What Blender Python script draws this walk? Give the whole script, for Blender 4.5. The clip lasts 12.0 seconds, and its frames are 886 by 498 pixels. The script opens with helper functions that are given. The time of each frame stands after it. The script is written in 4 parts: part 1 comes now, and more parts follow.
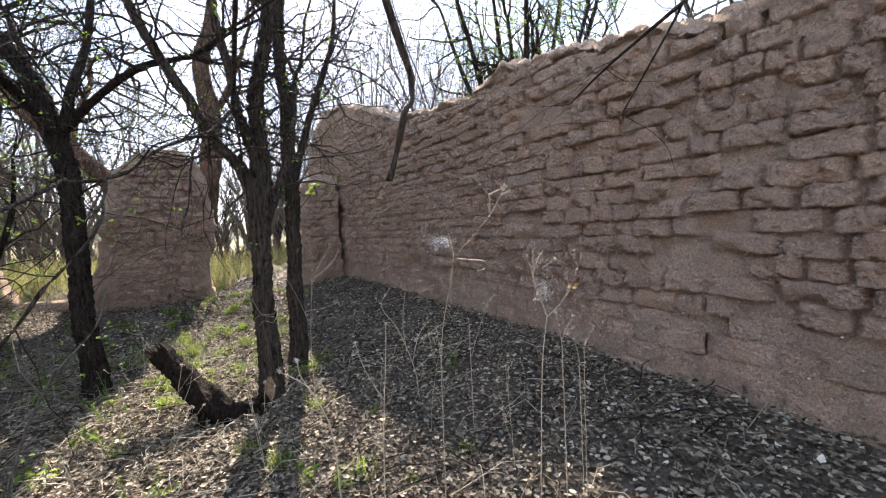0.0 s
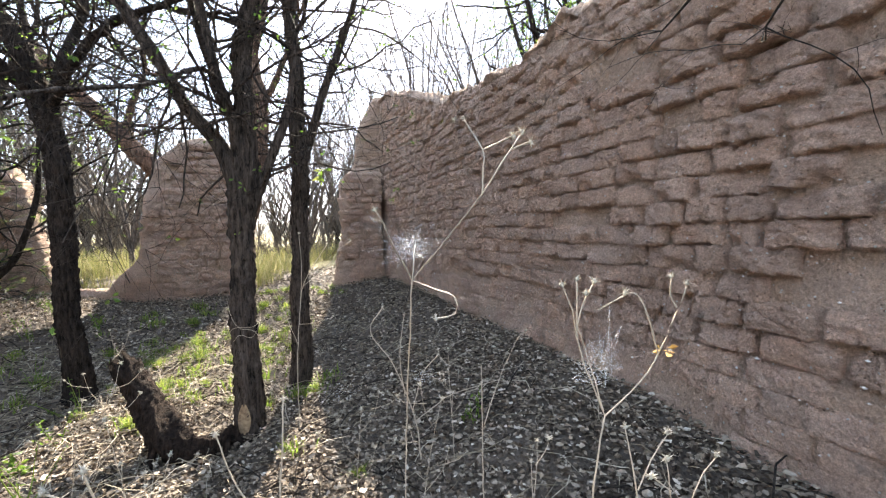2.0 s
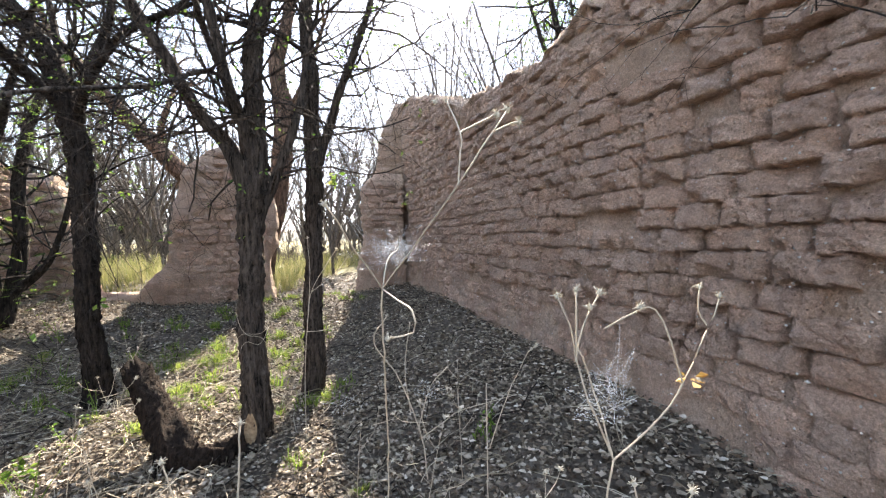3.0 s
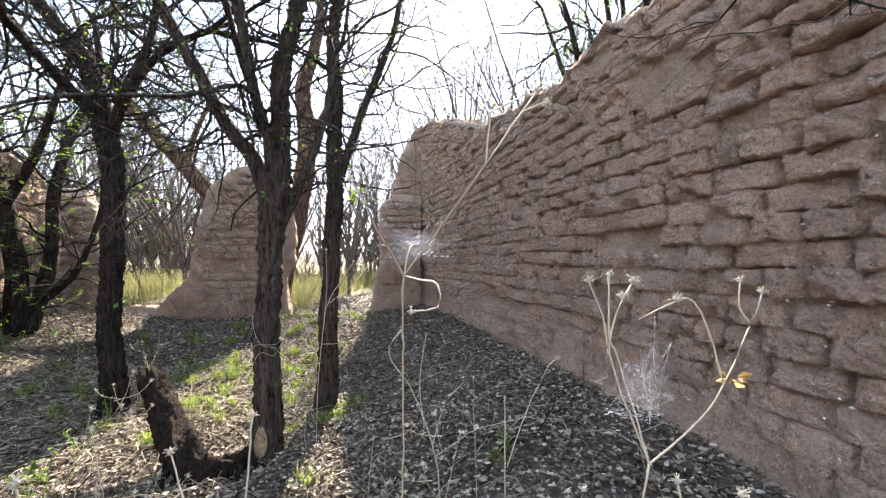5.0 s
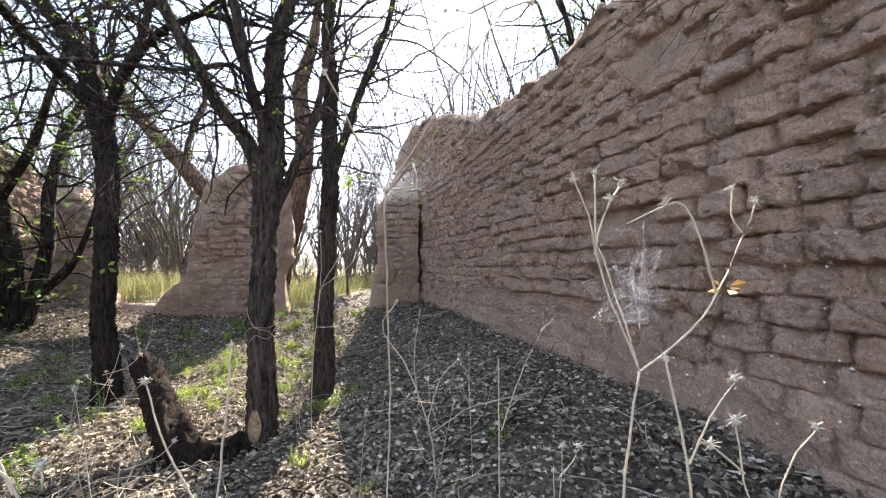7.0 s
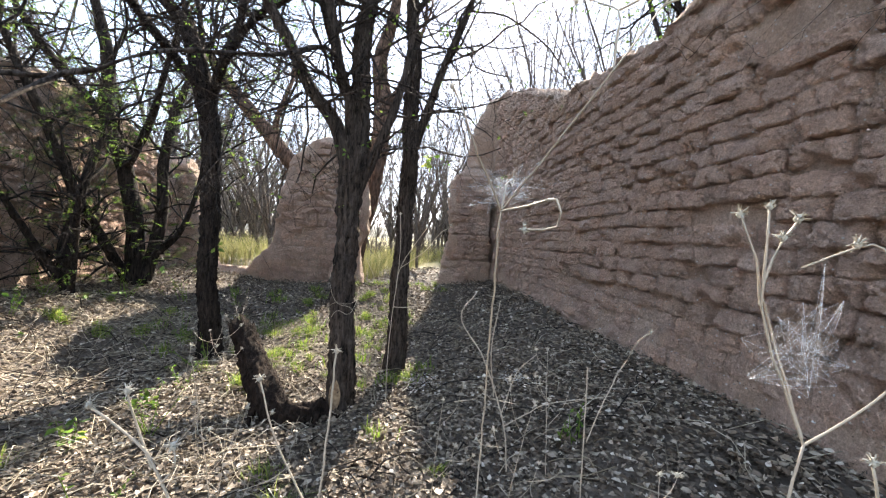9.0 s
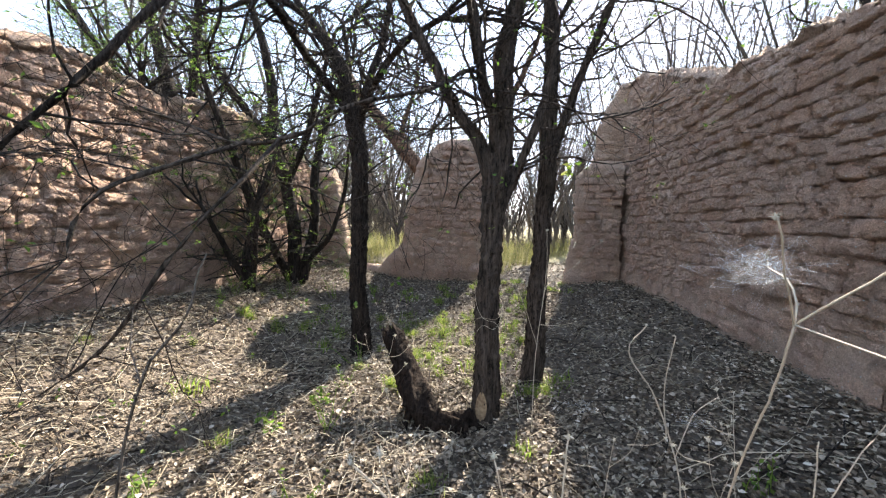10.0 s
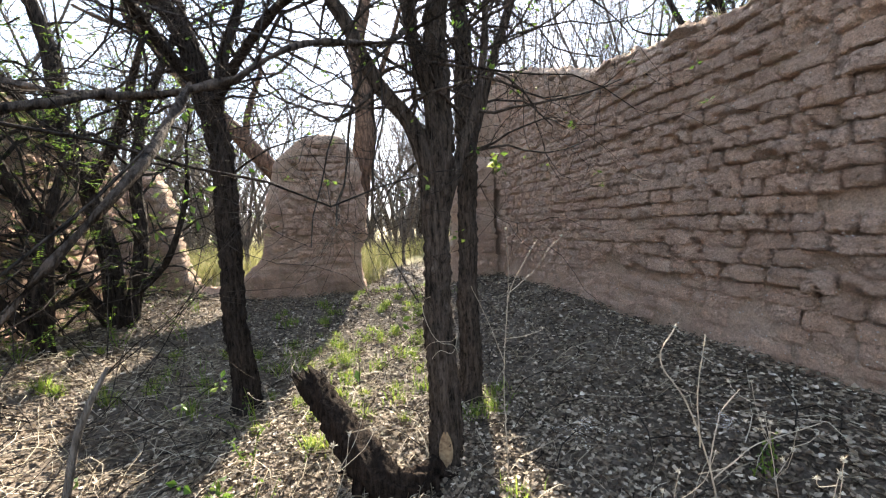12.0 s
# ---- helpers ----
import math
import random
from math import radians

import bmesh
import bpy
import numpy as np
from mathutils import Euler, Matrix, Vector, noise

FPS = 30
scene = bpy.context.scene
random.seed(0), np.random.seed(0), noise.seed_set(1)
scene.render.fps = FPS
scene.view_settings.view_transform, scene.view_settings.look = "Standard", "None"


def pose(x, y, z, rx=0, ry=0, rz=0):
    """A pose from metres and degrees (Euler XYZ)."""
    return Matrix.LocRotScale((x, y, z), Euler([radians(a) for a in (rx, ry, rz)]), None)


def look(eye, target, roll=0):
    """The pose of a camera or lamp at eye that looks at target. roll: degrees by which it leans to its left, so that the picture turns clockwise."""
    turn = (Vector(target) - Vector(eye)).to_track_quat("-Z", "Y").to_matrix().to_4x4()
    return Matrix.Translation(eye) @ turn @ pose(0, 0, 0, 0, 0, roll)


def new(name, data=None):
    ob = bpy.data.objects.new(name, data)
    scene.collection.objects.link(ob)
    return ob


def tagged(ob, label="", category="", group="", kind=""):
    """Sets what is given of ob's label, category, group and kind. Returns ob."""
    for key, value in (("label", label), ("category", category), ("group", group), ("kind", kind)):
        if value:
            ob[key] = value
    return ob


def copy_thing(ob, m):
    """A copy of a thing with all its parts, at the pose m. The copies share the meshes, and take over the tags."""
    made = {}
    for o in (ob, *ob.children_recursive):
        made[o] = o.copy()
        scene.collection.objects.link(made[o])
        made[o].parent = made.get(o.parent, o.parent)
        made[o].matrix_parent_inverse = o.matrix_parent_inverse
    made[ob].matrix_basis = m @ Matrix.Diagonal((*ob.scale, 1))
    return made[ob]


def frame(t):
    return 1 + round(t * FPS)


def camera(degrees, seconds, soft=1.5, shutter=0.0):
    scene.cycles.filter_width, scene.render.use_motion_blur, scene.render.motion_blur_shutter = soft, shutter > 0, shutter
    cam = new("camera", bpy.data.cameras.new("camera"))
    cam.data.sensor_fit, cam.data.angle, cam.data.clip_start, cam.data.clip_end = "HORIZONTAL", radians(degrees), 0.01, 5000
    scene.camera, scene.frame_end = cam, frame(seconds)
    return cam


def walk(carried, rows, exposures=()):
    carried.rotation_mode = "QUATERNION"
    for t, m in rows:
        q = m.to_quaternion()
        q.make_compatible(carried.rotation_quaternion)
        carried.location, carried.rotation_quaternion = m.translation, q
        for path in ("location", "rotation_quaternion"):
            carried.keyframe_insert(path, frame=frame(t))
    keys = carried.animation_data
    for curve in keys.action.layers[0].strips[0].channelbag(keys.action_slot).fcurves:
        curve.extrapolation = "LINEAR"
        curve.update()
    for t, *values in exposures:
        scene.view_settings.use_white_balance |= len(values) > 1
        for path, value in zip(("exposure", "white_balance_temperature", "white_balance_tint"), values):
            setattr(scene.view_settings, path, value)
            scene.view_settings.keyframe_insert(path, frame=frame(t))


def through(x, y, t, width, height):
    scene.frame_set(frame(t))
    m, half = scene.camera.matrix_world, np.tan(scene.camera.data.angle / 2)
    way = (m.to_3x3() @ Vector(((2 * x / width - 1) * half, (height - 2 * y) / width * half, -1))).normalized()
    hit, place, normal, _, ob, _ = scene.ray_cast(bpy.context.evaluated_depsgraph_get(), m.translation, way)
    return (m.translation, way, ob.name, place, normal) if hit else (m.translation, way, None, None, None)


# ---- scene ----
U = 0.84  # metres to one unit of the plan below
cam = camera(94.8, 12.0, soft=1.25)
PATH = [
    (0, (0.093, -0.076, 1.49), (1.059, 1.672, 1.384), -2.9),
    (0.5, (0.33, 0.119, 1.446), (1.227, 1.904, 1.346), -1.8),
    (1, (0.545, 0.277, 1.472), (1.369, 2.096, 1.368), -1.2),
    (1.5, (0.67, 0.474, 1.475), (1.431, 2.321, 1.378), -1.0),
    (2, (0.788, 0.642, 1.459), (1.472, 2.519, 1.368), -1.1),
    (2.5, (0.914, 0.731, 1.46), (1.532, 2.632, 1.381), -1.1),
    (3, (0.932, 0.747, 1.444), (1.491, 2.666, 1.388), -1.0),
    (3.5, (0.917, 0.745, 1.444), (1.437, 2.676, 1.415), -0.8),
    (5.5, (0.93, 0.779, 1.313), (1.414, 2.717, 1.4), 0.4),
    (6, (0.951, 0.777, 1.245), (1.432, 2.716, 1.339), 0.2),
    (6.5, (0.96, 0.788, 1.211), (1.449, 2.725, 1.306), -0.1),
    (8.5, (0.942, 0.817, 1.226), (1.301, 2.784, 1.233), 1.9),
    (9, (0.885, 0.858, 1.292), (1.055, 2.85, 1.247), 3.0),
    (9.5, (0.85, 0.843, 1.44), (0.717, 2.837, 1.349), 2.7),
    (10, (0.633, 0.86, 1.478), (0.269, 2.823, 1.356), 1.9),
    (10.5, (0.326, 0.943, 1.474), (-0.136, 2.883, 1.318), 0.8),
    (11, (0.127, 1.161, 1.449), (-0.311, 3.106, 1.29), -0.3),
    (11.5, (-0.008, 1.335, 1.472), (-0.211, 3.321, 1.345), -1.4),
    (12, (-0.004, 1.446, 1.497), (0.375, 3.406, 1.379), -2.5),
]
walk(cam, [(t, look(Vector(eye) * U, Vector(target) * U, roll)) for t, eye, target, roll in PATH], [(0, 3.05, 6850, 12), (1.5, 3.6, 6900, 11), (6.5, 3.55, 6800, 11), (9.5, 3.3, 6700, 10), (11, 3.2, 6700, 10), (12, 3.4, 7000, 10)])

# ---- light: winter sun ahead and to the right, thin bright sky ----
SUN_AZ, SUN_EL = radians(12.5), radians(32.5)
TO_SUN = Vector((math.sin(SUN_AZ) * math.cos(SUN_EL), math.cos(SUN_AZ) * math.cos(SUN_EL), math.sin(SUN_EL)))
world = bpy.data.worlds.new("world")
scene.world = world
world.use_nodes = True
wn = world.node_tree.nodes
wl = world.node_tree.links
sky = wn.new("ShaderNodeTexSky")
sky.sky_type = 'NISHITA'
sky.sun_disc = False
sky.sun_elevation = SUN_EL
sky.sun_rotation = SUN_AZ
sky.dust_density = 0.15
sky.air_density = 1.0
haze = wn.new("ShaderNodeVectorMath")  # thin cloud evens out the glare round the sun
haze.operation = 'MULTIPLY_ADD'
haze.inputs[1].default_value, haze.inputs[2].default_value = (0.20, 0.19, 0.16), (1, 1, 1)
wl.new(sky.outputs[0], haze.inputs[0])
veil = wn.new("ShaderNodeVectorMath")
veil.operation = 'DIVIDE'
wl.new(sky.outputs[0], veil.inputs[0])
wl.new(haze.outputs[0], veil.inputs[1])
sky_at = wn.new("ShaderNodeTexCoord")
streak = wn.new("ShaderNodeMapping")
streak.inputs["Rotation"].default_value = (0.2, 0.1, 0.5)
streak.inputs["Scale"].default_value = (1.5, 3.2, 5.0)
wl.new(sky_at.outputs["Generated"], streak.inputs["Vector"])
wisps = wn.new("ShaderNodeTexNoise")
wisps.inputs["Scale"].default_value, wisps.inputs["Detail"].default_value, wisps.inputs["Roughness"].default_value = 1.5, 7, 0.6
wl.new(streak.outputs[0], wisps.inputs["Vector"])
cover = wn.new("ShaderNodeValToRGB")
cover.color_ramp.elements[0].position, cover.color_ramp.elements[0].color = 0.46, (0, 0, 0, 1)
cover.color_ramp.elements[1].position, cover.color_ramp.elements[1].color = 0.75, (0.6, 0.6, 0.6, 1)
wl.new(wisps.outputs["Fac"], cover.inputs[0])
cloud = wn.new("ShaderNodeMix")
cloud.data_type = 'RGBA'
cloud.inputs[7].default_value = (2.0, 2.05, 2.15, 1)
wl.new(cover.outputs[0], cloud.inputs[0])
wl.new(veil.outputs[0], cloud.inputs[6])
wl.new(cloud.outputs[2], wn["Background"].inputs[0])
wn["Background"].inputs[1].default_value = 0.15
sun_data = bpy.data.lights.new("sun", 'SUN')
sun_data.energy, sun_data.angle, sun_data.color = 4.4, radians(0.6), (1.0, 0.93, 0.82)
sun = new("sun", sun_data)
sun.matrix_world = look(TO_SUN * 50, (0, 0, 0))


# ---- materials ----
def node_mat(name, rough=0.9):
    m = bpy.data.materials.new(name)
    m.use_nodes = True
    bs = m.node_tree.nodes["Principled BSDF"]
    bs.inputs["Roughness"].default_value = rough
    bs.inputs["Specular IOR Level"].default_value = 0.25
    return m, m.node_tree.nodes, m.node_tree.links, bs


def noise_tex(ns, ls, coord, scale, detail=6, rough=0.6):
    n = ns.new("ShaderNodeTexNoise")
    n.inputs["Scale"].default_value, n.inputs["Detail"].default_value, n.inputs["Roughness"].default_value = scale, detail, rough
    ls.new(coord, n.inputs["Vector"])
    return n.outputs["Fac"]


def ramp(ns, ls, fac, stops):
    r = ns.new("ShaderNodeValToRGB")
    els = r.color_ramp.elements
    while len(els) < len(stops):
        els.new(0.5)
    for e, (p, c) in zip(els, stops):
        e.position, e.color = p, (*c, 1)
    ls.new(fac, r.inputs[0])
    return r.outputs[0]


def mix(ns, ls, fac, a, b, mode='MIX'):
    n = ns.new("ShaderNodeMix")
    n.data_type, n.blend_type = 'RGBA', mode
    for sock, v in ((n.inputs[0], fac), (n.inputs[6], a), (n.inputs[7], b)):
        if isinstance(v, (int, float)):
            sock.default_value = v
        elif isinstance(v, tuple):
            sock.default_value = (*v, 1)
        else:
            ls.new(v, sock)
    return n.outputs[2]


def bump(ns, ls, bs, height, strength, dist):
    b = ns.new("ShaderNodeBump")
    b.inputs["Strength"].default_value, b.inputs["Distance"].default_value = strength, dist
    ls.new(height, b.inputs["Height"])
    ls.new(b.outputs[0], bs.inputs["Normal"])


def coords(ns, which="Position"):
    if which == "Position":
        return ns.new("ShaderNodeNewGeometry").outputs["Position"]
    return ns.new("ShaderNodeTexCoord").outputs[which]


def math_node(ns, ls, op, a, b):
    n = ns.new("ShaderNodeMath")
    n.operation = op
    for s, v in zip(n.inputs, (a, b)):
        if isinstance(v, (int, float)):
            s.default_value = v
        else:
            ls.new(v, s)
    return n.outputs[0]


def adobe_material(name, dark, light, vary):
    """Sun-dried mud: coarse sandy grain, straw and small pale pebbles, dusty blotches."""
    m, ns, ls, bs = node_mat(name, 0.95)
    p = coords(ns)
    col = ramp(ns, ls, noise_tex(ns, ls, p, 2.2, 8, 0.65), [(0.3, dark), (0.7, light)])
    if vary:
        info = ns.new("ShaderNodeObjectInfo").outputs["Random"]
        tint = ramp(ns, ls, info, [(0.0, (0.9, 0.87, 0.84)), (0.35, (1.0, 0.97, 0.95)), (0.7, (1.06, 0.99, 0.93)), (1.0, (1.0, 0.99, 0.98))])
        col = mix(ns, ls, 1.0, col, tint, 'MULTIPLY')
    blotch = noise_tex(ns, ls, p, 7, 5, 0.7)
    col = mix(ns, ls, 0.6, col, ramp(ns, ls, blotch, [(0.3, (0.68, 0.68, 0.70)), (0.5, (1.0, 1.0, 1.0)), (0.72, (1.16, 1.1, 1.02))]), 'MULTIPLY')
    fine = noise_tex(ns, ls, p, 80, 5, 0.75)
    col = mix(ns, ls, 0.8, col, ramp(ns, ls, fine, [(0.3, (0.52, 0.49, 0.46)), (0.7, (1.32, 1.3, 1.27))]), 'MULTIPLY')
    stain = ramp(ns, ls, noise_tex(ns, ls, p, 3.1, 9, 0.72), [(0.58, (0, 0, 0)), (0.7, (0.55, 0.55, 0.55))])
    col = mix(ns, ls, stain, col, (0.19, 0.17, 0.155))
    holes = ns.new("ShaderNodeTexVoronoi")
    holes.inputs["Scale"].default_value = 42
    ls.new(p, holes.inputs["Vector"])
    hole = ramp(ns, ls, holes.outputs["Distance"], [(0.07, (1, 1, 1)), (0.2, (0, 0, 0))])
    hole = mix(ns, ls, 1.0, hole, ramp(ns, ls, noise_tex(ns, ls, p, 13, 3), [(0.46, (0, 0, 0)), (0.56, (1, 1, 1))]), 'MULTIPLY')
    col = mix(ns, ls, hole, col, (0.22, 0.15, 0.11))
    grit = noise_tex(ns, ls, p, 190, 3, 0.7)
    col = mix(ns, ls, 0.38, col, ramp(ns, ls, grit, [(0.36, (0.45, 0.42, 0.4)), (0.5, (1.0, 1.0, 1.0)), (0.7, (1.3, 1.3, 1.28))]), 'MULTIPLY')
    vor = ns.new("ShaderNodeTexVoronoi")
    vor.inputs["Scale"].default_value = 26
    ls.new(p, vor.inputs["Vector"])
    speck = ramp(ns, ls, vor.outputs["Distance"], [(0.10, (1, 1, 1)), (0.15, (0, 0, 0))])
    pick = ramp(ns, ls, noise_tex(ns, ls, p, 9, 2), [(0.48, (0, 0, 0)), (0.56, (1, 1, 1))])
    col = mix(ns, ls, mix(ns, ls, 1.0, speck, pick, 'MULTIPLY'), col, (0.66, 0.62, 0.57))
    ls.new(col, bs.inputs["Base Color"])
    mp = ns.new("ShaderNodeMapping")
    mp.inputs["Scale"].default_value = (1.0, 1.0, 1.35)
    ls.new(p, mp.inputs["Vector"])
    fissure = noise_tex(ns, ls, mp.outputs[0], 24, 8, 0.75)
    h = math_node(ns, ls, 'ADD', math_node(ns, ls, 'MULTIPLY', fine, 0.6), math_node(ns, ls, 'MULTIPLY', fissure, 1.1))
    pit = ns.new("ShaderNodeTexVoronoi")
    pit.inputs["Scale"].default_value = 34
    ls.new(p, pit.inputs["Vector"])
    h = math_node(ns, ls, 'ADD', h, math_node(ns, ls, 'MULTIPLY', pit.outputs["Distance"], 0.55))
    h = math_node(ns, ls, 'ADD', h, math_node(ns, ls, 'MULTIPLY', speck, 0.3))
    h = math_node(ns, ls, 'ADD', h, math_node(ns, ls, 'MULTIPLY', noise_tex(ns, ls, p, 55, 6, 0.7), 0.9))
    h = math_node(ns, ls, 'SUBTRACT', h, math_node(ns, ls, 'MULTIPLY', hole, 0.35))
    bump(ns, ls, bs, h, 1.0, 0.055)
    return m


def bark_material(name, dark, light, scale=1.0):
    m, ns, ls, bs = node_mat(name, 0.95)
    bs.inputs["Specular IOR Level"].default_value = 0.06
    tc = coords(ns)
    mp = ns.new("ShaderNodeMapping")
    mp.inputs["Scale"].default_value = (55 * scale, 55 * scale, 9 * scale)
    ls.new(tc, mp.inputs["Vector"])
    ridges = noise_tex(ns, ls, mp.outputs[0], 1.0, 5, 0.65)
    blotch = noise_tex(ns, ls, tc, 6, 4)
    col = ramp(ns, ls, ridges, [(0.35, dark), (0.65, light)])
    col = mix(ns, ls, 0.5, col, ramp(ns, ls, blotch, [(0.35, (0.6, 0.6, 0.62)), (0.65, (1.25, 1.2, 1.15))]), 'MULTIPLY')
    ls.new(col, bs.inputs["Base Color"])
    bump(ns, ls, bs, ridges, 1.0, 0.03)
    return m


def island_material(name, stops, rough=0.7, through=0.0, scale=18):
    """Litter, straw or leaves: each piece its own shade."""
    m, ns, ls, bs = node_mat(name, rough)
    geo = ns.new("ShaderNodeNewGeometry")
    col = ramp(ns, ls, geo.outputs["Random Per Island"], stops)
    col = mix(ns, ls, 0.45, col, ramp(ns, ls, noise_tex(ns, ls, geo.outputs["Position"], scale * 6, 3), [(0.3, (0.6, 0.6, 0.6)), (0.7, (1.2, 1.2, 1.2))]), 'MULTIPLY')
    ls.new(col, bs.inputs["Base Color"])
    if through:
        tr = ns.new("ShaderNodeBsdfTranslucent")
        ls.new(col, tr.inputs["Color"])
        mx = ns.new("ShaderNodeMixShader")
        mx.inputs[0].default_value = through
        ls.new(bs.outputs[0], mx.inputs[1])
        ls.new(tr.outputs[0], mx.inputs[2])
        ls.new(mx.outputs[0], ns["Material Output"].inputs["Surface"])
    return m


ADOBE_DARK, ADOBE_LIGHT = (0.53, 0.365, 0.285), (0.69, 0.515, 0.42)
MAT_CORE = adobe_material("mud_mortar", (0.48, 0.33, 0.24), (0.64, 0.47, 0.37), False)
MAT_BRICK = adobe_material("adobe", ADOBE_DARK, ADOBE_LIGHT, True)
MAT_BARK = bark_material("dark_bark", (0.006, 0.005, 0.0042), (0.046, 0.036, 0.030))
MAT_BARK_BROWN = bark_material("brown_bark", (0.010, 0.008, 0.0066), (0.095, 0.074, 0.060))
MAT_BARK_RED = bark_material("shaggy_bark", (0.035, 0.022, 0.016), (0.16, 0.105, 0.075), 0.7)
MAT_TWIG = bark_material("twig_bark", (0.012, 0.010, 0.009), (0.06, 0.05, 0.043))
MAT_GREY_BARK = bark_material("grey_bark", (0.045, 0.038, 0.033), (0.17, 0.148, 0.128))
MAT_DEADWOOD = bark_material("dead_wood", (0.006, 0.0045, 0.0035), (0.035, 0.024, 0.018))
MAT_LEAF = island_material("green_leaf", [(0.0, (0.05, 0.10, 0.015)), (0.5, (0.10, 0.17, 0.03)), (1.0, (0.19, 0.25, 0.05))], 0.6, 0.5)
MAT_LITTER = island_material("dry_leaf", [(0.0, (0.035, 0.026, 0.019)), (0.35, (0.115, 0.085, 0.06)), (0.7, (0.225, 0.178, 0.13)), (0.92, (0.38, 0.315, 0.24)), (1.0, (0.56, 0.49, 0.40))], 0.75, 0.1)
MAT_STRAW = island_material("dry_straw", [(0.0, (0.15, 0.115, 0.075)), (0.6, (0.31, 0.255, 0.18)), (1.0, (0.50, 0.44, 0.34))], 0.7, 0.15)
MAT_GRASS = island_material("green_grass", [(0.0, (0.07, 0.12, 0.02)), (0.6, (0.17, 0.24, 0.04)), (1.0, (0.34, 0.36, 0.09))], 0.6, 0.5)
MAT_FIELD = island_material("yellow_grass", [(0.0, (0.10, 0.115, 0.035)), (0.5, (0.20, 0.195, 0.07)), (1.0, (0.34, 0.30, 0.15))], 0.7, 0.4)
MAT_STALK = island_material("dry_stalk", [(0.0, (0.24, 0.18, 0.12)), (0.5, (0.36, 0.29, 0.21)), (1.0, (0.48, 0.41, 0.32))], 0.7)
MAT_HEAD = island_material("seed_head", [(0.0, (0.30, 0.25, 0.18)), (0.6, (0.48, 0.43, 0.34)), (1.0, (0.62, 0.57, 0.48))], 0.8, 0.25)


def ground_material():
    m, ns, ls, bs = node_mat("soil", 0.95)
    p = coords(ns)
    col = ramp(ns, ls, noise_tex(ns, ls, p, 1.3, 8, 0.65), [(0.3, (0.065, 0.05, 0.039)), (0.7, (0.16, 0.13, 0.103))])
    far = ns.new("ShaderNodeSeparateXYZ")
    ls.new(p, far.inputs[0])
    grass = ramp(ns, ls, noise_tex(ns, ls, p, 6, 6), [(0.3, (0.16, 0.14, 0.06)), (0.7, (0.30, 0.26, 0.12))])
    out = ramp(ns, ls, math_node(ns, ls, 'MULTIPLY', far.outputs[1], 0.02), [(0.21, (0, 0, 0)), (0.26, (1, 1, 1))])
    col = mix(ns, ls, out, col, grass)
    fine = noise_tex(ns, ls, p, 60, 5, 0.7)
    col = mix(ns, ls, 0.6, col, ramp(ns, ls, fine, [(0.3, (0.5, 0.5, 0.5)), (0.7, (1.35, 1.33, 1.3))]), 'MULTIPLY')
    ls.new(col, bs.inputs["Base Color"])
    bump(ns, ls, bs, math_node(ns, ls, 'ADD', fine, noise_tex(ns, ls, p, 12, 5)), 0.8, 0.04)
    return m


MAT_SOIL = ground_material()


# ---- building helpers ----
def mesh_object(name, verts, faces, material, parent=None, label="", smooth=True):
    me = bpy.data.meshes.new(name)
    me.from_pydata([(v[0] * U, v[1] * U, v[2] * U) for v in verts], [], faces)
    if smooth:
        me.polygons.foreach_set("use_smooth", [True] * len(me.polygons))
    me.materials.append(material)
    me.update()
    ob = new(name, me)
    if parent:
        ob.parent = parent
    if label:
        ob["label"] = label
    return ob


def smooth_step(t):
    t = min(1.0, max(0.0, t))
    return t * t * (3 - 2 * t)


def curve_at(table, u):
    """A value read off a short table of (place, value)."""
    if u <= table[0][0]:
        return table[0][1]
    for (a, va), (b, vb) in zip(table, table[1:]):
        if u <= b:
            return va + (vb - va) * (u - a) / (b - a)
    return table[-1][1]


def n3(x, y, z, s):
    return noise.noise(Vector((x * s, y * s, z * s)))


def fbm(x, y, z, s):
    return n3(x, y, z, s) + 0.5 * n3(y + 7, z, x, s * 2.1) + 0.25 * n3(z, x + 3, y, s * 4.3)


def ground_z(x, y):
    """The floor of earth: banked up along the walls."""
    right = 0.72 * smooth_step((x - 0.9) / 1.9) * (0.72 + 0.28 * smooth_step(y / 3))
    back = 0.55 * smooth_step((y - 5.2) / 3.8)
    left = 0.85 * smooth_step((-1.5 - x) / 1.9)
    k = 1 - (1 - right) * (1 - back) * (1 - left)
    return 0.58 * k + 0.035 * fbm(x, y, 0, 0.9) + 0.012 * n3(x, y, 0, 5)


# right wall: inner face and top edge by the distance along it
R_FACE = [(-3, 2.82), (6.8, 2.82), (9.2, 2.58), (11, 2.5)]
R_TOP = [(-3, 2.75), (0.2, 2.72), (1.35, 2.74), (2.0, 2.9), (2.5, 3.02), (3.4, 3.2), (4.2, 3.08), (4.9, 3.2), (6.2, 3.36), (6.9, 3.62), (8.0, 4.02), (9.0, 4.32), (9.7, 4.36)]
L_TOP = [(-3, 2.6), (2.0, 2.75), (3.2, 2.86), (3.9, 3.04), (4.3, 3.05), (4.6, 2.92), (5.4, 2.94), (6.2, 3.1), (7.4, 2.96), (8.2, 2.7), (8.8, 2.35), (9.2, 1.7), (9.6, 1.5)]


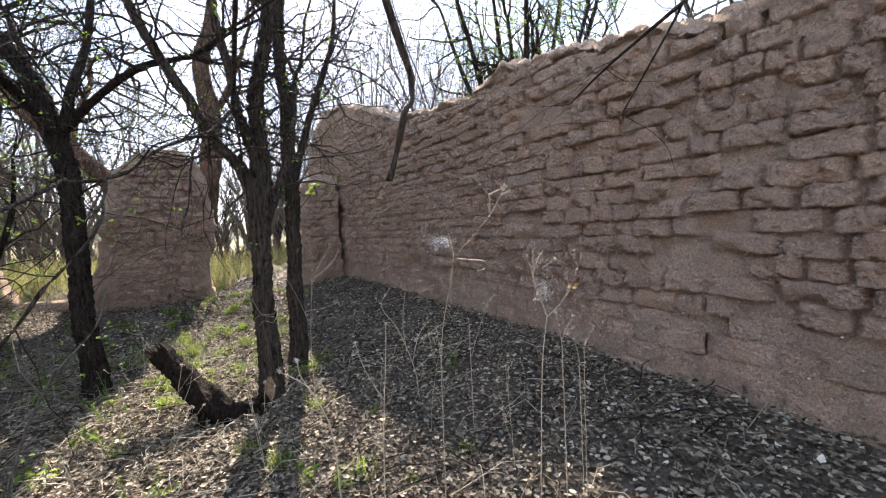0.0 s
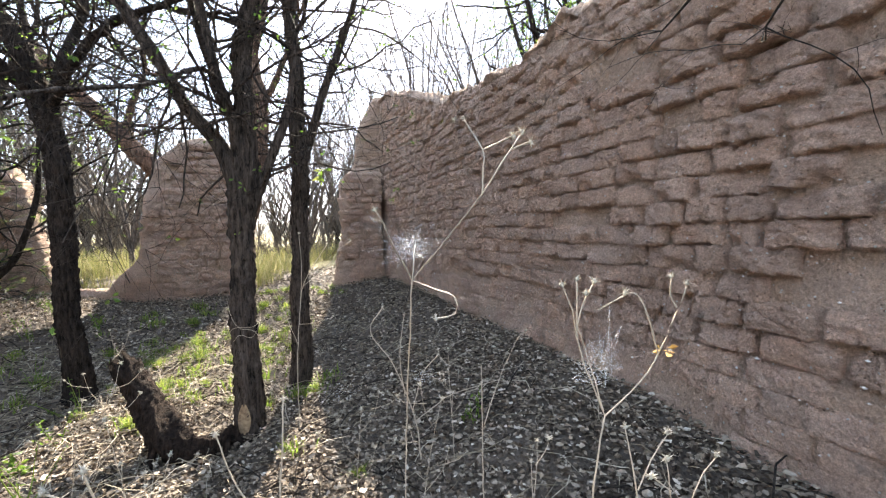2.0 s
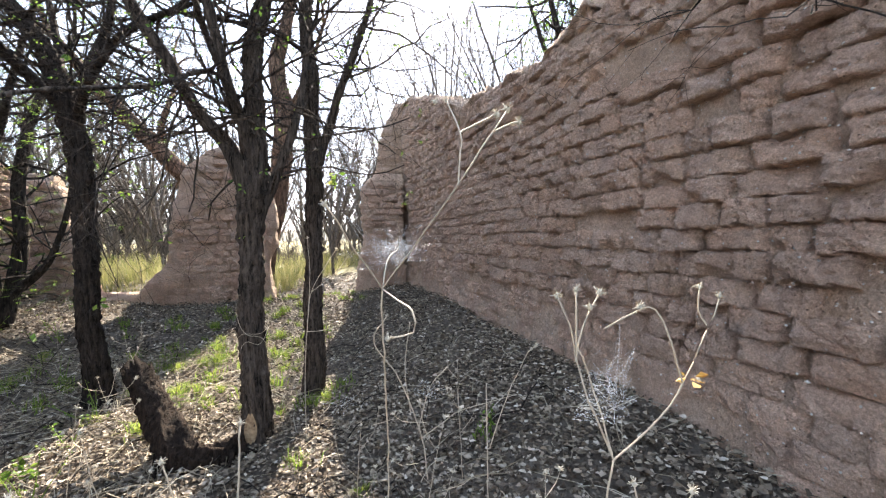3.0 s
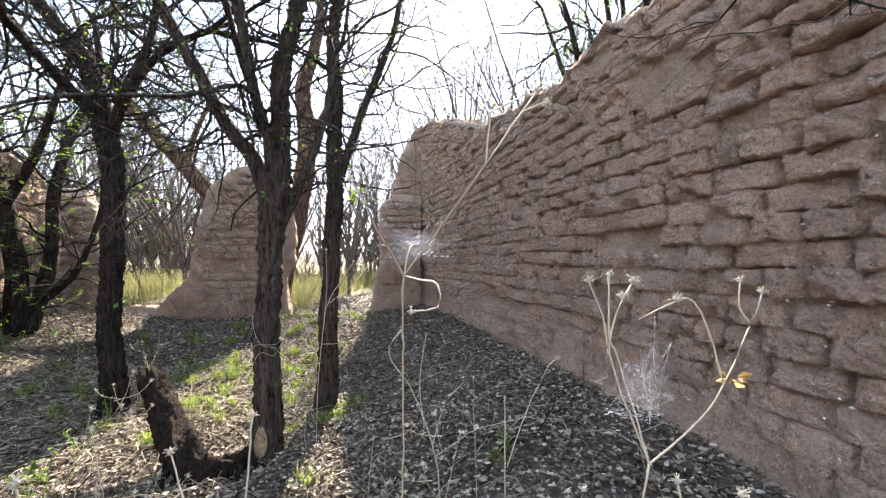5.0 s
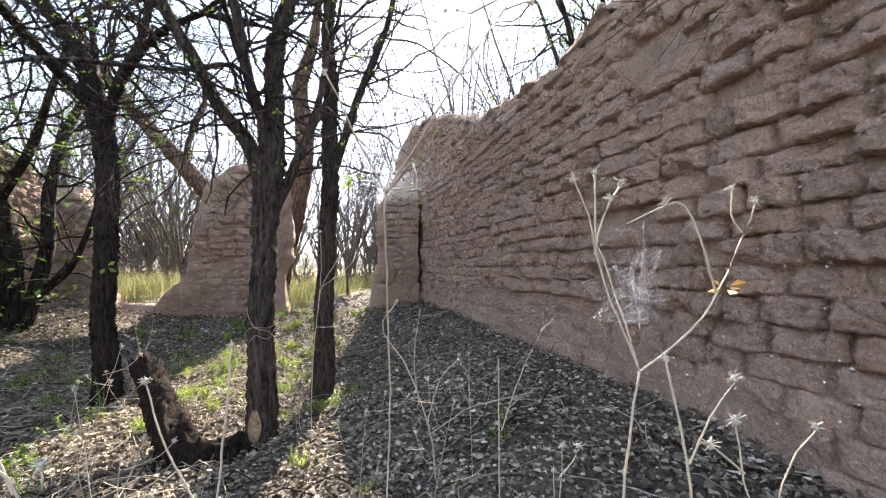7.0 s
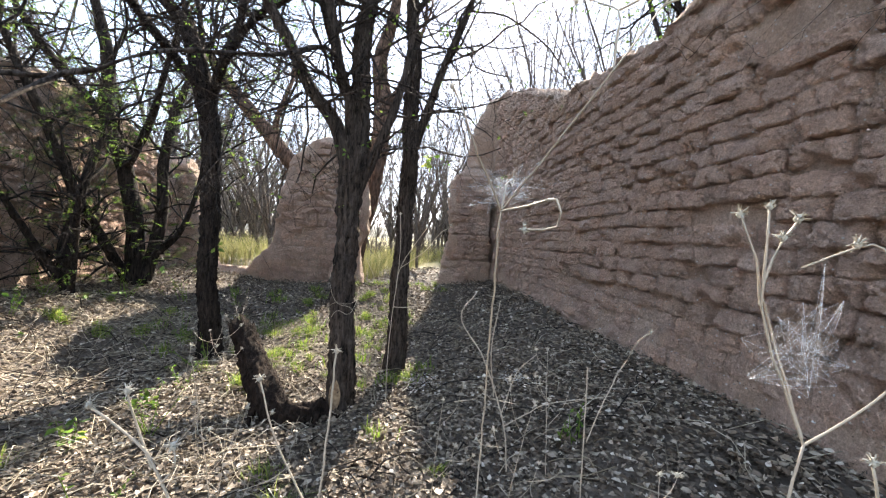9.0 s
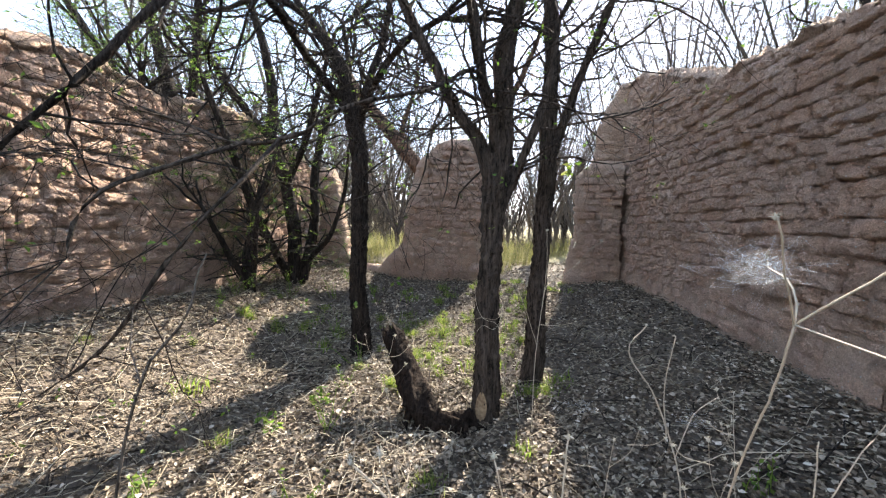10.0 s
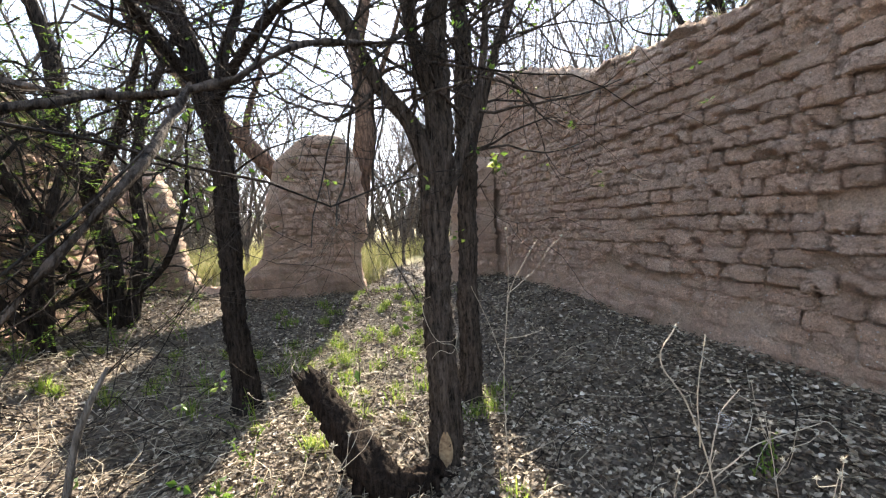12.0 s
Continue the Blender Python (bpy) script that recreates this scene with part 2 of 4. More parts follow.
def long_wall(name, y0, y1, face, top, side, thick=0.55):
    """A mud wall along y. side +1: its inner face looks to -x."""
    nu, verts, faces = int((y1 - y0) / 0.032), [], []
    front, crest, back = 96, 16, 5
    loop = front + crest + back
    for i in range(nu + 1):
        y = y0 + (y1 - y0) * i / nu
        x0 = face(y)
        zt = top(y) + 0.05 * n3(y, 3, 0, 3.1) + 0.03 * n3(y, 9, 0, 9)
        for j in range(loop):
            if j < front:
                d, z = 0.0, -0.15 + (zt - 0.1 + 0.15) * j / (front - 1)
            elif j < front + crest:
                a = math.pi * (j - front + 0.5) / crest
                d, z = thick / 2 - thick / 2 * math.cos(a), zt - 0.1 + 0.1 * math.sin(a) + 0.06 * n3(y, j, 2, 2.5) + 0.05 * n3(y, d * 3, 4, 6) + 0.035 * n3(y, d * 2, 6, 15) + 0.02 * n3(y, d, 9, 30)
            else:
                d, z = thick, (zt - 0.1) * (1 - (j - front - crest + 1) / back)
            if j < front:
                d += 0.027 * smooth_step((z - 0.45) / 0.55) - 0.004 + 0.022 * fbm(y, z, 1, 1.3) + 0.012 * n3(y, z * 1.6, 5, 3.6) + 0.012 * n3(y, z * 1.3, 2, 9) + 0.006 * n3(y, z, 8, 22)
                d += 0.09 * max(0, (z - zt + 0.35) / 0.35) ** 2
                d -= 0.05 * max(0, 1 - z / 0.9)
            verts.append((x0 + side * d, y, z))
    for i in range(nu):
        for j in range(loop - 1):
            a, b = i * loop + j, (i + 1) * loop + j
            faces.append((a, b, b + 1, a + 1) if side < 0 else (a, a + 1, b + 1, b))
    faces.append(tuple(range(loop)) if side < 0 else tuple(reversed(range(loop))))
    last = tuple(nu * loop + j for j in range(loop))
    faces.append(last if side > 0 else tuple(reversed(last)))
    ob = mesh_object(name, verts, faces, MAT_CORE)
    return tagged(ob, kind="structure")


def mud_pile(name, left, right, y0, y1, z0, z1):
    """An upright remnant of the back wall, its two ends given by height."""
    verts, faces, n = [], [], 64
    rows = max(6, int((z1 - z0) / 0.032))
    for k in range(rows + 1):
        z = z0 + (z1 - z0) * k / rows
        xl, xr = left(z), right(z)
        cx, hx, cy, hy = (xl + xr) / 2, (xr - xl) / 2, (y0 + y1) / 2, (y1 - y0) / 2
        near_top = max(0.0, (z - z1 + 0.18) / 0.18)
        hy *= 1 - 0.45 * near_top ** 2
        for j in range(n):
            a = 2 * math.pi * j / n
            c, s = math.cos(a), math.sin(a)
            e = 0.28
            px = cx + hx * math.copysign(abs(c) ** e, c)
            py = cy + hy * math.copysign(abs(s) ** e, s)
            layer = math.floor((z + 0.02 * n3(px, py, 1, 2)) / 0.128)
            d = 0.03 * fbm(px, py + z, z, 1.6) + 0.02 * n3(px, py, z * 2, 6) + 0.012 * n3(px, py, z, 18)
            d += 0.05 * n3(px * 2.5, py, layer * 3.7, 1.0) - 0.02 * (abs((z / 0.128) % 1 - 0.02) < 0.16)
            verts.append((px + d * c, py + d * s, z + 0.02 * n3(px, py, 3, 4)))
    for k in range(rows):
        for j in range(n):
            a, b = k * n + j, k * n + (j + 1) % n
            faces.append((a, b, b + n, a + n))
    top = len(verts)
    verts.append((sum(v[0] for v in verts[-n:]) / n, (y0 + y1) / 2, z1 + 0.04))
    for j in range(n):
        faces.append((rows * n + j, rows * n + (j + 1) % n, top))
    return tagged(mesh_object(name, verts, faces, MAT_CORE), kind="structure")


right_face = lambda y: curve_at(R_FACE, y)
right_top = lambda y: curve_at(R_TOP, y)
left_top = lambda y: curve_at(L_TOP, y)
wall_right = long_wall("wall_right", -3.0, 9.6, right_face, right_top, 1)
wall_left = long_wall("wall_left", -3.0, 9.6, lambda y: -3.52, left_top, -1)
PIL_L = [(0.0, -2.35), (0.45, -2.3), (0.7, -2.1), (0.95, -1.88), (1.3, -1.74), (2.1, -1.62), (2.6, -1.52), (2.8, -1.4), (3.05, -1.12), (3.2, -0.85)]
PIL_R = [(0.0, 0.02), (0.5, -0.02), (0.9, -0.1), (1.1, -0.06), (1.4, 0.08), (2.1, 0.06), (2.6, 0.0), (2.95, -0.14), (3.15, -0.3), (3.2, -0.4)]
wall_pillar = mud_pile("wall_back_pillar", lambda z: curve_at(PIL_L, z), lambda z: curve_at(PIL_R, z), 9.0, 9.5, -0.1, 3.2)
STUB_L = [(0, 1.52), (0.6, 1.55), (1.4, 1.68), (2.2, 1.66), (2.5, 1.7), (2.74, 1.95)]
wall_stub = mud_pile("wall_back_stub", lambda z: curve_at(STUB_L, z), lambda z: 2.53 + 0.03 * n3(z, 3, 0, 4), 9.0, 9.42, -0.1, 2.76)
TALL_L = [(0, 2.05), (2.6, 2.05), (3.4, 2.12), (4.0, 2.28), (4.3, 2.46), (4.4, 2.55)]
wall_corner = mud_pile("wall_back_corner", lambda z: curve_at(TALL_L, z), lambda z: 3.1, 9.44, 10.0, -0.1, 4.38)
SILL = [(0.0, -2.0), (0.45, -2.0), (0.6, -2.3)]
wall_sill = mud_pile("wall_back_sill", lambda z: -3.7, lambda z: curve_at(SILL, z), 9.03, 9.48, -0.1, 0.55)
REM_R = [(0, -2.6), (0.5, -2.75), (0.8, -2.98), (1.5, -3.12), (2.3, -3.25), (2.7, -3.4)]
wall_remnant = mud_pile("wall_back_remnant", lambda z: -4.0, lambda z: curve_at(REM_R, z), 9.02, 9.46, -0.1, 2.6)

# ---- ground: one sheet, finest inside the ruin ----
def spread(lo, hi, step, far, grow):
    a = [lo + (hi - lo) * i / int((hi - lo) / step) for i in range(int((hi - lo) / step) + 1)]
    s = step
    while a[-1] < far:
        s *= grow
        a.append(a[-1] + s)
    s = step
    while a[0] > -far:
        s *= grow
        a.insert(0, a[0] - s)
    return a


gx, gy = spread(-4, 3.4, 0.07, 1500, 1.22), spread(-1.5, 12, 0.07, 1500, 1.22)
gv = [(x, y, ground_z(x, y)) for y in gy for x in gx]
gf = [(j * len(gx) + i, j * len(gx) + i + 1, (j + 1) * len(gx) + i + 1, (j + 1) * len(gx) + i) for j in range(len(gy) - 1) for i in range(len(gx) - 1)]
ground = tagged(mesh_object("ground", gv, gf, MAT_SOIL), kind="structure")


# ---- trees ----
class Tubes:
    """Collects tapered tubes into one mesh."""

    def __init__(self):
        self.v, self.f = [], []

    def add(self, pts, radii, sides=6, rough=0.0, cap=True, plates=0.0):
        pts = [Vector(p) for p in pts]
        n0, up = len(self.v), Vector((0.31, 0.22, 0.92))
        for i, p in enumerate(pts):
            d = (pts[min(i + 1, len(pts) - 1)] - pts[max(i - 1, 0)])
            d = d.normalized() if d.length > 1e-9 else Vector((0, 0, 1))
            side = d.cross(up if abs(d.dot(up)) < 0.95 else Vector((1, 0, 0))).normalized()
            other = d.cross(side)
            for k in range(sides):
                a = 2 * math.pi * k / sides
                r = radii[i]
                if rough:
                    r *= 1 + rough * n3(p.x * 9 + math.cos(a) * 2.2, p.y * 9 + math.sin(a) * 2.2, p.z * 3, 1.0)
                out = side * math.cos(a) + other * math.sin(a)
                if plates:
                    q = p + out * r
                    near = noise.voronoi(Vector((q.x / 0.03, q.y / 0.03, q.z / 0.075)))[0]
                    r += plates * (min(1.0, (near[1] - near[0]) * 2.2) - 0.6 + 0.9 * n3(q.x, q.y, q.z * 0.6, 40) + 0.5 * n3(q.x, q.y, q.z, 90))
                self.v.append(p + out * r)
        for i in range(len(pts) - 1):
            for k in range(sides):
                a, b = n0 + i * sides + k, n0 + i * sides + (k + 1) % sides
                self.f.append((a, b, b + sides, a + sides))
        if cap and sides > 3:
            e = n0 + (len(pts) - 1) * sides
            self.f.append(tuple(e + k for k in range(sides)))

    def done(self, name, material, parent=None, label=""):
        return mesh_object(name, self.v, self.f, material, parent, label)


def smooth_path(pts, radii, step=0.06):
    """Catmull-Rom through the given points, with radii."""
    P = [Vector(p) for p in pts]
    P = [P[0] * 2 - P[1]] + P + [P[-1] * 2 - P[-2]]
    out, rad = [], []
    for i in range(1, len(P) - 2):
        n = max(2, int((P[i + 1] - P[i]).length / step))
        for k in range(n):
            t = k / n
            a, b, c, d = P[i - 1], P[i], P[i + 1], P[i + 2]
            out.append(0.5 * ((2 * b) + (c - a) * t + (2 * a - 5 * b + 4 * c - d) * t * t + (3 * b - a - 3 * c + d) * t ** 3))
            rad.append(radii[i - 1] + (radii[i] - radii[i - 1]) * t)
    out.append(P[-2])
    rad.append(radii[-1])
    return out, rad


def wander(rng, p, d, length, r0, r1, n, bend, lift):
    pts, rad, p, d = [p.copy()], [r0], p.copy(), d.normalized()
    for i in range(n):
        d = (d + Vector((rng.gauss(0, bend), rng.gauss(0, bend), rng.gauss(0, bend) + lift))).normalized()
        p = p + d * (length / n)
        pts.append(p.copy())
        rad.append(r0 + (r1 - r0) * (i + 1) / n)
    return pts, rad, d


# the line walked on the floor; branches leave room around it
WALKED = ((0.1, -0.1), (0.55, 0.3), (0.93, 0.75), (0.85, 0.85), (0.33, 0.94), (0.0, 1.4), (0.0, 1.6))


def near_walk(p, room=0.5):
    if p.z > 2.9 or p.y > 3.2:
        return False
    for (ax, ay), (bx, by) in zip(WALKED, WALKED[1:]):
        t = max(0.0, min(1.0, ((p.x - ax) * (bx - ax) + (p.y - ay) * (by - ay)) / ((bx - ax) ** 2 + (by - ay) ** 2)))
        if math.hypot(p.x - ax - t * (bx - ax), p.y - ay - t * (by - ay)) < room:
            return True
    return False


def sprout(rng, limb, twig, leaf_at, p, d, length, r, level, kids, lift=0.02, spread_=0.8, leaf=0.0, off=None):
    """A branch with side branches, thinner level by level."""
    n = 7 if level > 1 else 5
    pts, rad, _ = wander(rng, p, d, length, r, r * 0.4, n, 0.24, lift)
    if off is not None and any(near_walk(q + off) for q in pts):
        return
    (limb if r > 0.009 else twig).add(pts, rad, 5 if r > 0.009 else 3, 0, False)
    if leaf:
        for q in pts[2:]:
            if rng.random() < leaf:
                leaf_at.append(q)
    if level == 0:
        return
    for _ in range(kids[level]):
        i = rng.randint(1, n)
        a = pts[i] - pts[i - 1]
        side = Vector((rng.gauss(0, 1), rng.gauss(0, 1), rng.gauss(0, 0.8)))
        dd = a.normalized() * 0.55 + side.normalized() * spread_
        sprout(rng, limb, twig, leaf_at, pts[i], dd, length * rng.uniform(0.4, 0.68), max(0.0012, rad[i] * rng.uniform(0.34, 0.52)), level - 1, kids, lift, spread_, leaf, off)


def leaf_cards(rng, places, size, per=3, feather=False):
    """Small folded leaves; feather: compound leaves with pairs of leaflets."""
    v, f = [], []

    def blade(p, d, w, ln):
        side = d.cross(Vector((rng.gauss(0, 1), rng.gauss(0, 1), rng.gauss(0, 1)))).normalized() * w
        nrm = side.cross(d).normalized() * w * 0.5
        k = len(v)
        v.extend([p, p + d * ln * 0.5 + side + nrm, p + d * ln, p + d * ln * 0.5 - side + nrm])
        f.append((k, k + 1, k + 2, k + 3))

    for p in places:
        for _ in range(per):
            d = Vector((rng.gauss(0, 1), rng.gauss(0, 1), rng.gauss(-0.1, 0.7))).normalized()
            s = size * rng.uniform(0.6, 1.3)
            if feather:
                side = d.cross(Vector((0, 0, 1))).normalized()
                for k in range(7):
                    q = p + d * s * 3.2 * (k + 1) / 7
                    for sg in (-1, 1):
                        blade(q, (side * sg + d * 0.35).normalized(), s * 0.11, s * 0.8)
            else:
                blade(p + d * 0.008, d, s * 0.28, s)
    return v, f


def bare_tree(name, label, base, limbs, seed, kids, twig_len, leaf=0.0, leaf_size=0.03, material=None, feather=False, group="", levels=3, thick=0.34, plain=(), girth=1.0, flaky=0.0):
    """limbs: lists of (x, y, z, radius); the first one is the trunk."""
    rng = random.Random(seed)
    root = tagged(new(name), label, "tree", group)
    root.location = Vector(base) * U
    off = Vector(base)
    limb, twig, spots = Tubes(), Tubes(), []
    for n, pts in enumerate(limbs):
        path, rad = smooth_path([p[:3] for p in pts], [p[3] * girth for p in pts], 0.024 if flaky and n == 0 else 0.06)
        path = [p - off + Vector((n3(p.z, n * 0.4, n, 1.7), n3(p.z, 5, n * 0.4, 1.7), 0)) * 0.025 for p in path]
        stem = Tubes()
        if flaky:
            stem.add(path, rad, 44 if n == 0 else 16, 0.16, True, flaky if n == 0 else flaky * 0.4)
        else:
            stem.add(path, rad, 18 if n == 0 else 9, 0.16 if n == 0 else 0.12)
        stem.done("trunk" if n == 0 else "limb", material or MAT_BARK, root)
        if n in plain:
            continue
        for i in range(len(path)):
            z = path[i].z
            if (n > 0 or z > 1.9) and i > 2 and (not flaky or n or i % 3 == 0) and rng.random() < thick * (1.0 if n else 0.6) * (1.0 if rad[i] > 0.03 else 0.55):
                a = (path[i] - path[i - 1]).normalized()
                side = Vector((rng.gauss(0, 1), rng.gauss(0, 1), rng.gauss(0, 0.6))).normalized()
                sprout(rng, limb, twig, spots, path[i], a * 0.35 + side, twig_len * rng.uniform(0.6, 1.3), min(0.011 if flaky else 0.02, rad[i] * rng.uniform(0.3, 0.55)), levels - 1, kids, 0.02, 0.85, leaf, off)
        end = path[-1] - path[-2]
        for _ in range(3):
            sprout(rng, limb, twig, spots, path[-1], end.normalized() + Vector((rng.gauss(0, 0.5), rng.gauss(0, 0.5), rng.gauss(0, 0.3))), twig_len * 1.3, rad[-1] * 0.8, levels, kids, 0.02, 0.8, leaf, off)
    if limb.v:
        limb.done("crown", material or MAT_BARK, root)
    if twig.v:
        tagged(twig.done("fine_twig", MAT_GREY_BARK if material is MAT_GREY_BARK else MAT_TWIG, root), kind="stuff")
    if spots:
        v, f = leaf_cards(rng, spots, leaf_size, 3 if not feather else 1, feather)
        tagged(mesh_object("foliage", v, f, MAT_LEAF, root, smooth=False), kind="stuff")
    return root


KIDS = [0, 5, 5, 5]
bare_tree("forked_tree", "dark rough-barked tree forking low into bare limbs", (0.43, 3.9, 0.0), [
    [(0.43, 3.9, -0.1, 0.17), (0.43, 3.9, 0.1, 0.125), (0.43, 3.9, 0.77, 0.105), (0.435, 3.9, 1.4, 0.095), (0.45, 3.9, 1.8, 0.125), (0.48, 3.9, 2.2, 0.085), (0.5, 3.88, 2.8, 0.075), (0.6, 3.85, 3.3, 0.065), (0.75, 3.8, 4.2, 0.05)],
    [(0.43, 3.9, 1.75, 0.08), (0.31, 3.9, 2.1, 0.065), (0.12, 3.9, 2.33, 0.055), (-0.05, 3.88, 2.65, 0.05), (-0.28, 3.85, 3.1, 0.045), (-0.6, 3.8, 3.9, 0.03)],
    [(0.48, 3.9, 1.55, 0.05), (0.57, 3.93, 1.78, 0.045), (0.67, 3.95, 2.05, 0.04), (0.76, 3.98, 2.35, 0.035), (0.85, 4.05, 3.0, 0.025)],
    [(0.45, 3.88, 2.0, 0.05), (0.4, 3.75, 2.35, 0.03), (0.28, 3.6, 2.5, 0.02), (0.12, 3.1, 2.22, 0.014), (-0.12, 2.62, 2.0, 0.011), (-0.3, 2.42, 1.82, 0.0105), (-0.55, 2.4, 1.79, 0.009), (-0.9, 2.55, 1.9, 0.009), (-1.2, 2.6, 2.0, 0.007), (-1.45, 2.65, 2.1, 0.005)],
    [(-0.5, 2.4, 1.8, 0.011), (-0.6, 2.12, 1.66, 0.01), (-0.72, 1.97, 1.55, 0.009), (-0.8, 1.95, 1.44, 0.007), (-0.76, 1.9, 1.33, 0.004)],
    [(-0.35, 2.42, 1.82, 0.011), (-0.32, 2.12, 1.6, 0.0105), (-0.38, 2.02, 1.47, 0.010), (-0.5, 2.0, 1.33, 0.0095), (-0.58, 1.97, 1.2, 0.0085), (-0.78, 1.98, 0.99, 0.009), (-1.42, 2.19, 0.63, 0.004)],
    [(0.3, 3.75, 2.6, 0.024), (0.3, 2.5, 2.95, 0.02), (0.38, 1.3, 2.7, 0.014), (0.40, 0.88, 2.25, 0.011), (0.552, 0.904, 1.89, 0.012), (0.532, 0.90, 1.79, 0.0115), (0.525, 0.95, 1.70, 0.011), (0.498, 0.942, 1.62, 0.009)],
    [(0.47, 3.9, 2.1, 0.05), (0.33, 3.8, 2.5, 0.045), (0.25, 3.7, 3.0, 0.04), (0.1, 3.5, 3.8, 0.03)],
], 3, KIDS, 0.95, 0.02, 0.026, MAT_BARK_BROWN, thick=0.75, plain=(6,), girth=0.82, flaky=0.017)
bare_tree("slender_tree", "straight slender dark-barked tree with a side limb", (0.82, 4.72, 0.05), [
    [(0.80, 4.72, -0.05, 0.15), (0.81, 4.72, 0.2, 0.105), (0.83, 4.7, 1.0, 0.085), (0.85, 4.7, 1.8, 0.082), (0.85, 4.7, 2.4, 0.08), (0.86, 4.7, 2.9, 0.07), (0.82, 4.7, 3.4, 0.062), (0.9, 4.7, 4.4, 0.045)],
    [(0.87, 4.7, 2.05, 0.05), (0.95, 4.7, 2.35, 0.047), (1.06, 4.7, 2.72, 0.042), (1.24, 4.7, 3.18, 0.037), (1.4, 4.7, 3.7, 0.03), (1.5, 4.7, 4.4, 0.02)],
], 5, KIDS, 0.95, 0.02, 0.028, MAT_BARK_BROWN, thick=0.8, girth=0.92, flaky=0.015)
bare_tree("thorny_tree", "black-barked thorny tree with tangled bare branches", (-1.06, 5.12, 0.02), [
    [(-1.06, 5.12, -0.05, 0.17), (-1.06, 5.12, 0.15, 0.125), (-1.09, 5.1, 0.77, 0.105), (-1.1, 5.1, 1.5, 0.1), (-1.12, 5.1, 2.2, 0.105), (-1.22, 5.1, 2.75, 0.11), (-1.38, 5.1, 3.2, 0.08), (-1.75, 5.1, 3.7, 0.06)],
    [(-1.15, 5.1, 2.4, 0.06), (-1.05, 5.1, 2.9, 0.05), (-0.9, 5.2, 3.5, 0.04), (-0.8, 5.2, 4.3, 0.03)],
    [(-1.2, 5.1, 2.6, 0.055), (-1.4, 4.5, 3.0, 0.045), (-1.15, 3.4, 3.0, 0.035), (-1.1, 2.7, 2.6, 0.026), (-1.2, 2.35, 2.1, 0.02), (-1.31, 2.28, 1.94, 0.018), (-1.42, 2.2, 1.78, 0.016), (-1.58, 2.2, 1.66, 0.013), (-1.75, 2.18, 1.55, 0.01), (-2.1, 2.1, 1.42, 0.005)],
    [(-1.15, 5.1, 2.55, 0.05), (-0.8, 4.6, 2.75, 0.04), (-0.4, 4.2, 2.95, 0.035), (0.0, 3.9, 3.0, 0.025)],
    [(-1.2, 5.1, 2.7, 0.05), (-1.4, 5.4, 3.2, 0.04), (-1.6, 5.7, 3.9, 0.03)],
], 8, KIDS, 1.0, 0.018, 0.026, thick=0.85, girth=0.86, flaky=0.017)


def random_limbs(rng, x, y, z, height, stems, lean):
    """A many-stemmed bare tree standing at a place."""
    out = []
    fork = height * rng.uniform(0.12, 0.25)
    out.append([(x, y, z - 0.1, 0.13), (x + 0.03, y, z + fork * 0.5, 0.10), (x, y + 0.04, z + fork, 0.085), (x + rng.gauss(0, 0.2), y + rng.gauss(0, 0.2), z + height * 0.6, 0.05)])
    for _ in range(stems):
        a, s = rng.uniform(0, 6.283), lean * rng.uniform(0.5, 1.2)
        dx, dy = math.cos(a) * s, math.sin(a) * s
        h = height * rng.uniform(0.7, 1.05)
        out.append([(x, y, z + fork * 0.7, 0.065), (x + dx * 0.25, y + dy * 0.25, z + fork + h * 0.2, 0.055), (x + dx * 0.6, y + dy * 0.6, z + fork + h * 0.45, 0.042), (x + dx, y + dy, z + h, 0.022)])
    return out


# a large shaggy tree behind the pillar
bare_tree("shaggy_tree", "big tree with shaggy reddish bark behind the pillar", (-0.35, 10.2, 0.3), [
    [(-0.45, 10.2, 0.2, 0.3), (-0.3, 10.2, 1.2, 0.24), (-0.05, 10.2, 2.3, 0.22), (0.1, 10.2, 3.2, 0.21), (0.16, 10.2, 4.2, 0.2), (0.05, 10.2, 5.2, 0.17), (0.3, 10.2, 6.2, 0.12), (0.4, 10.3, 7.2, 0.08)],
    [(-0.4, 10.2, 1.2, 0.2), (-1.1, 10.2, 2.0, 0.19), (-2.0, 10.2, 3.07, 0.17), (-3.1, 10.2, 4.35, 0.13), (-3.9, 10.3, 5.4, 0.08)],
    [(-2.2, 10.2, 3.3, 0.07), (-2.1, 10.2, 3.9, 0.06), (-1.8, 10.1, 4.6, 0.04)],
    [(0.15, 10.2, 4.0, 0.08), (0.6, 10.2, 4.9, 0.06), (1.0, 10.1, 6.0, 0.04)],
], 21, [0, 3, 3, 3], 0.9, 0.01, 0.05, MAT_BARK_RED, levels=2, thick=0.14)
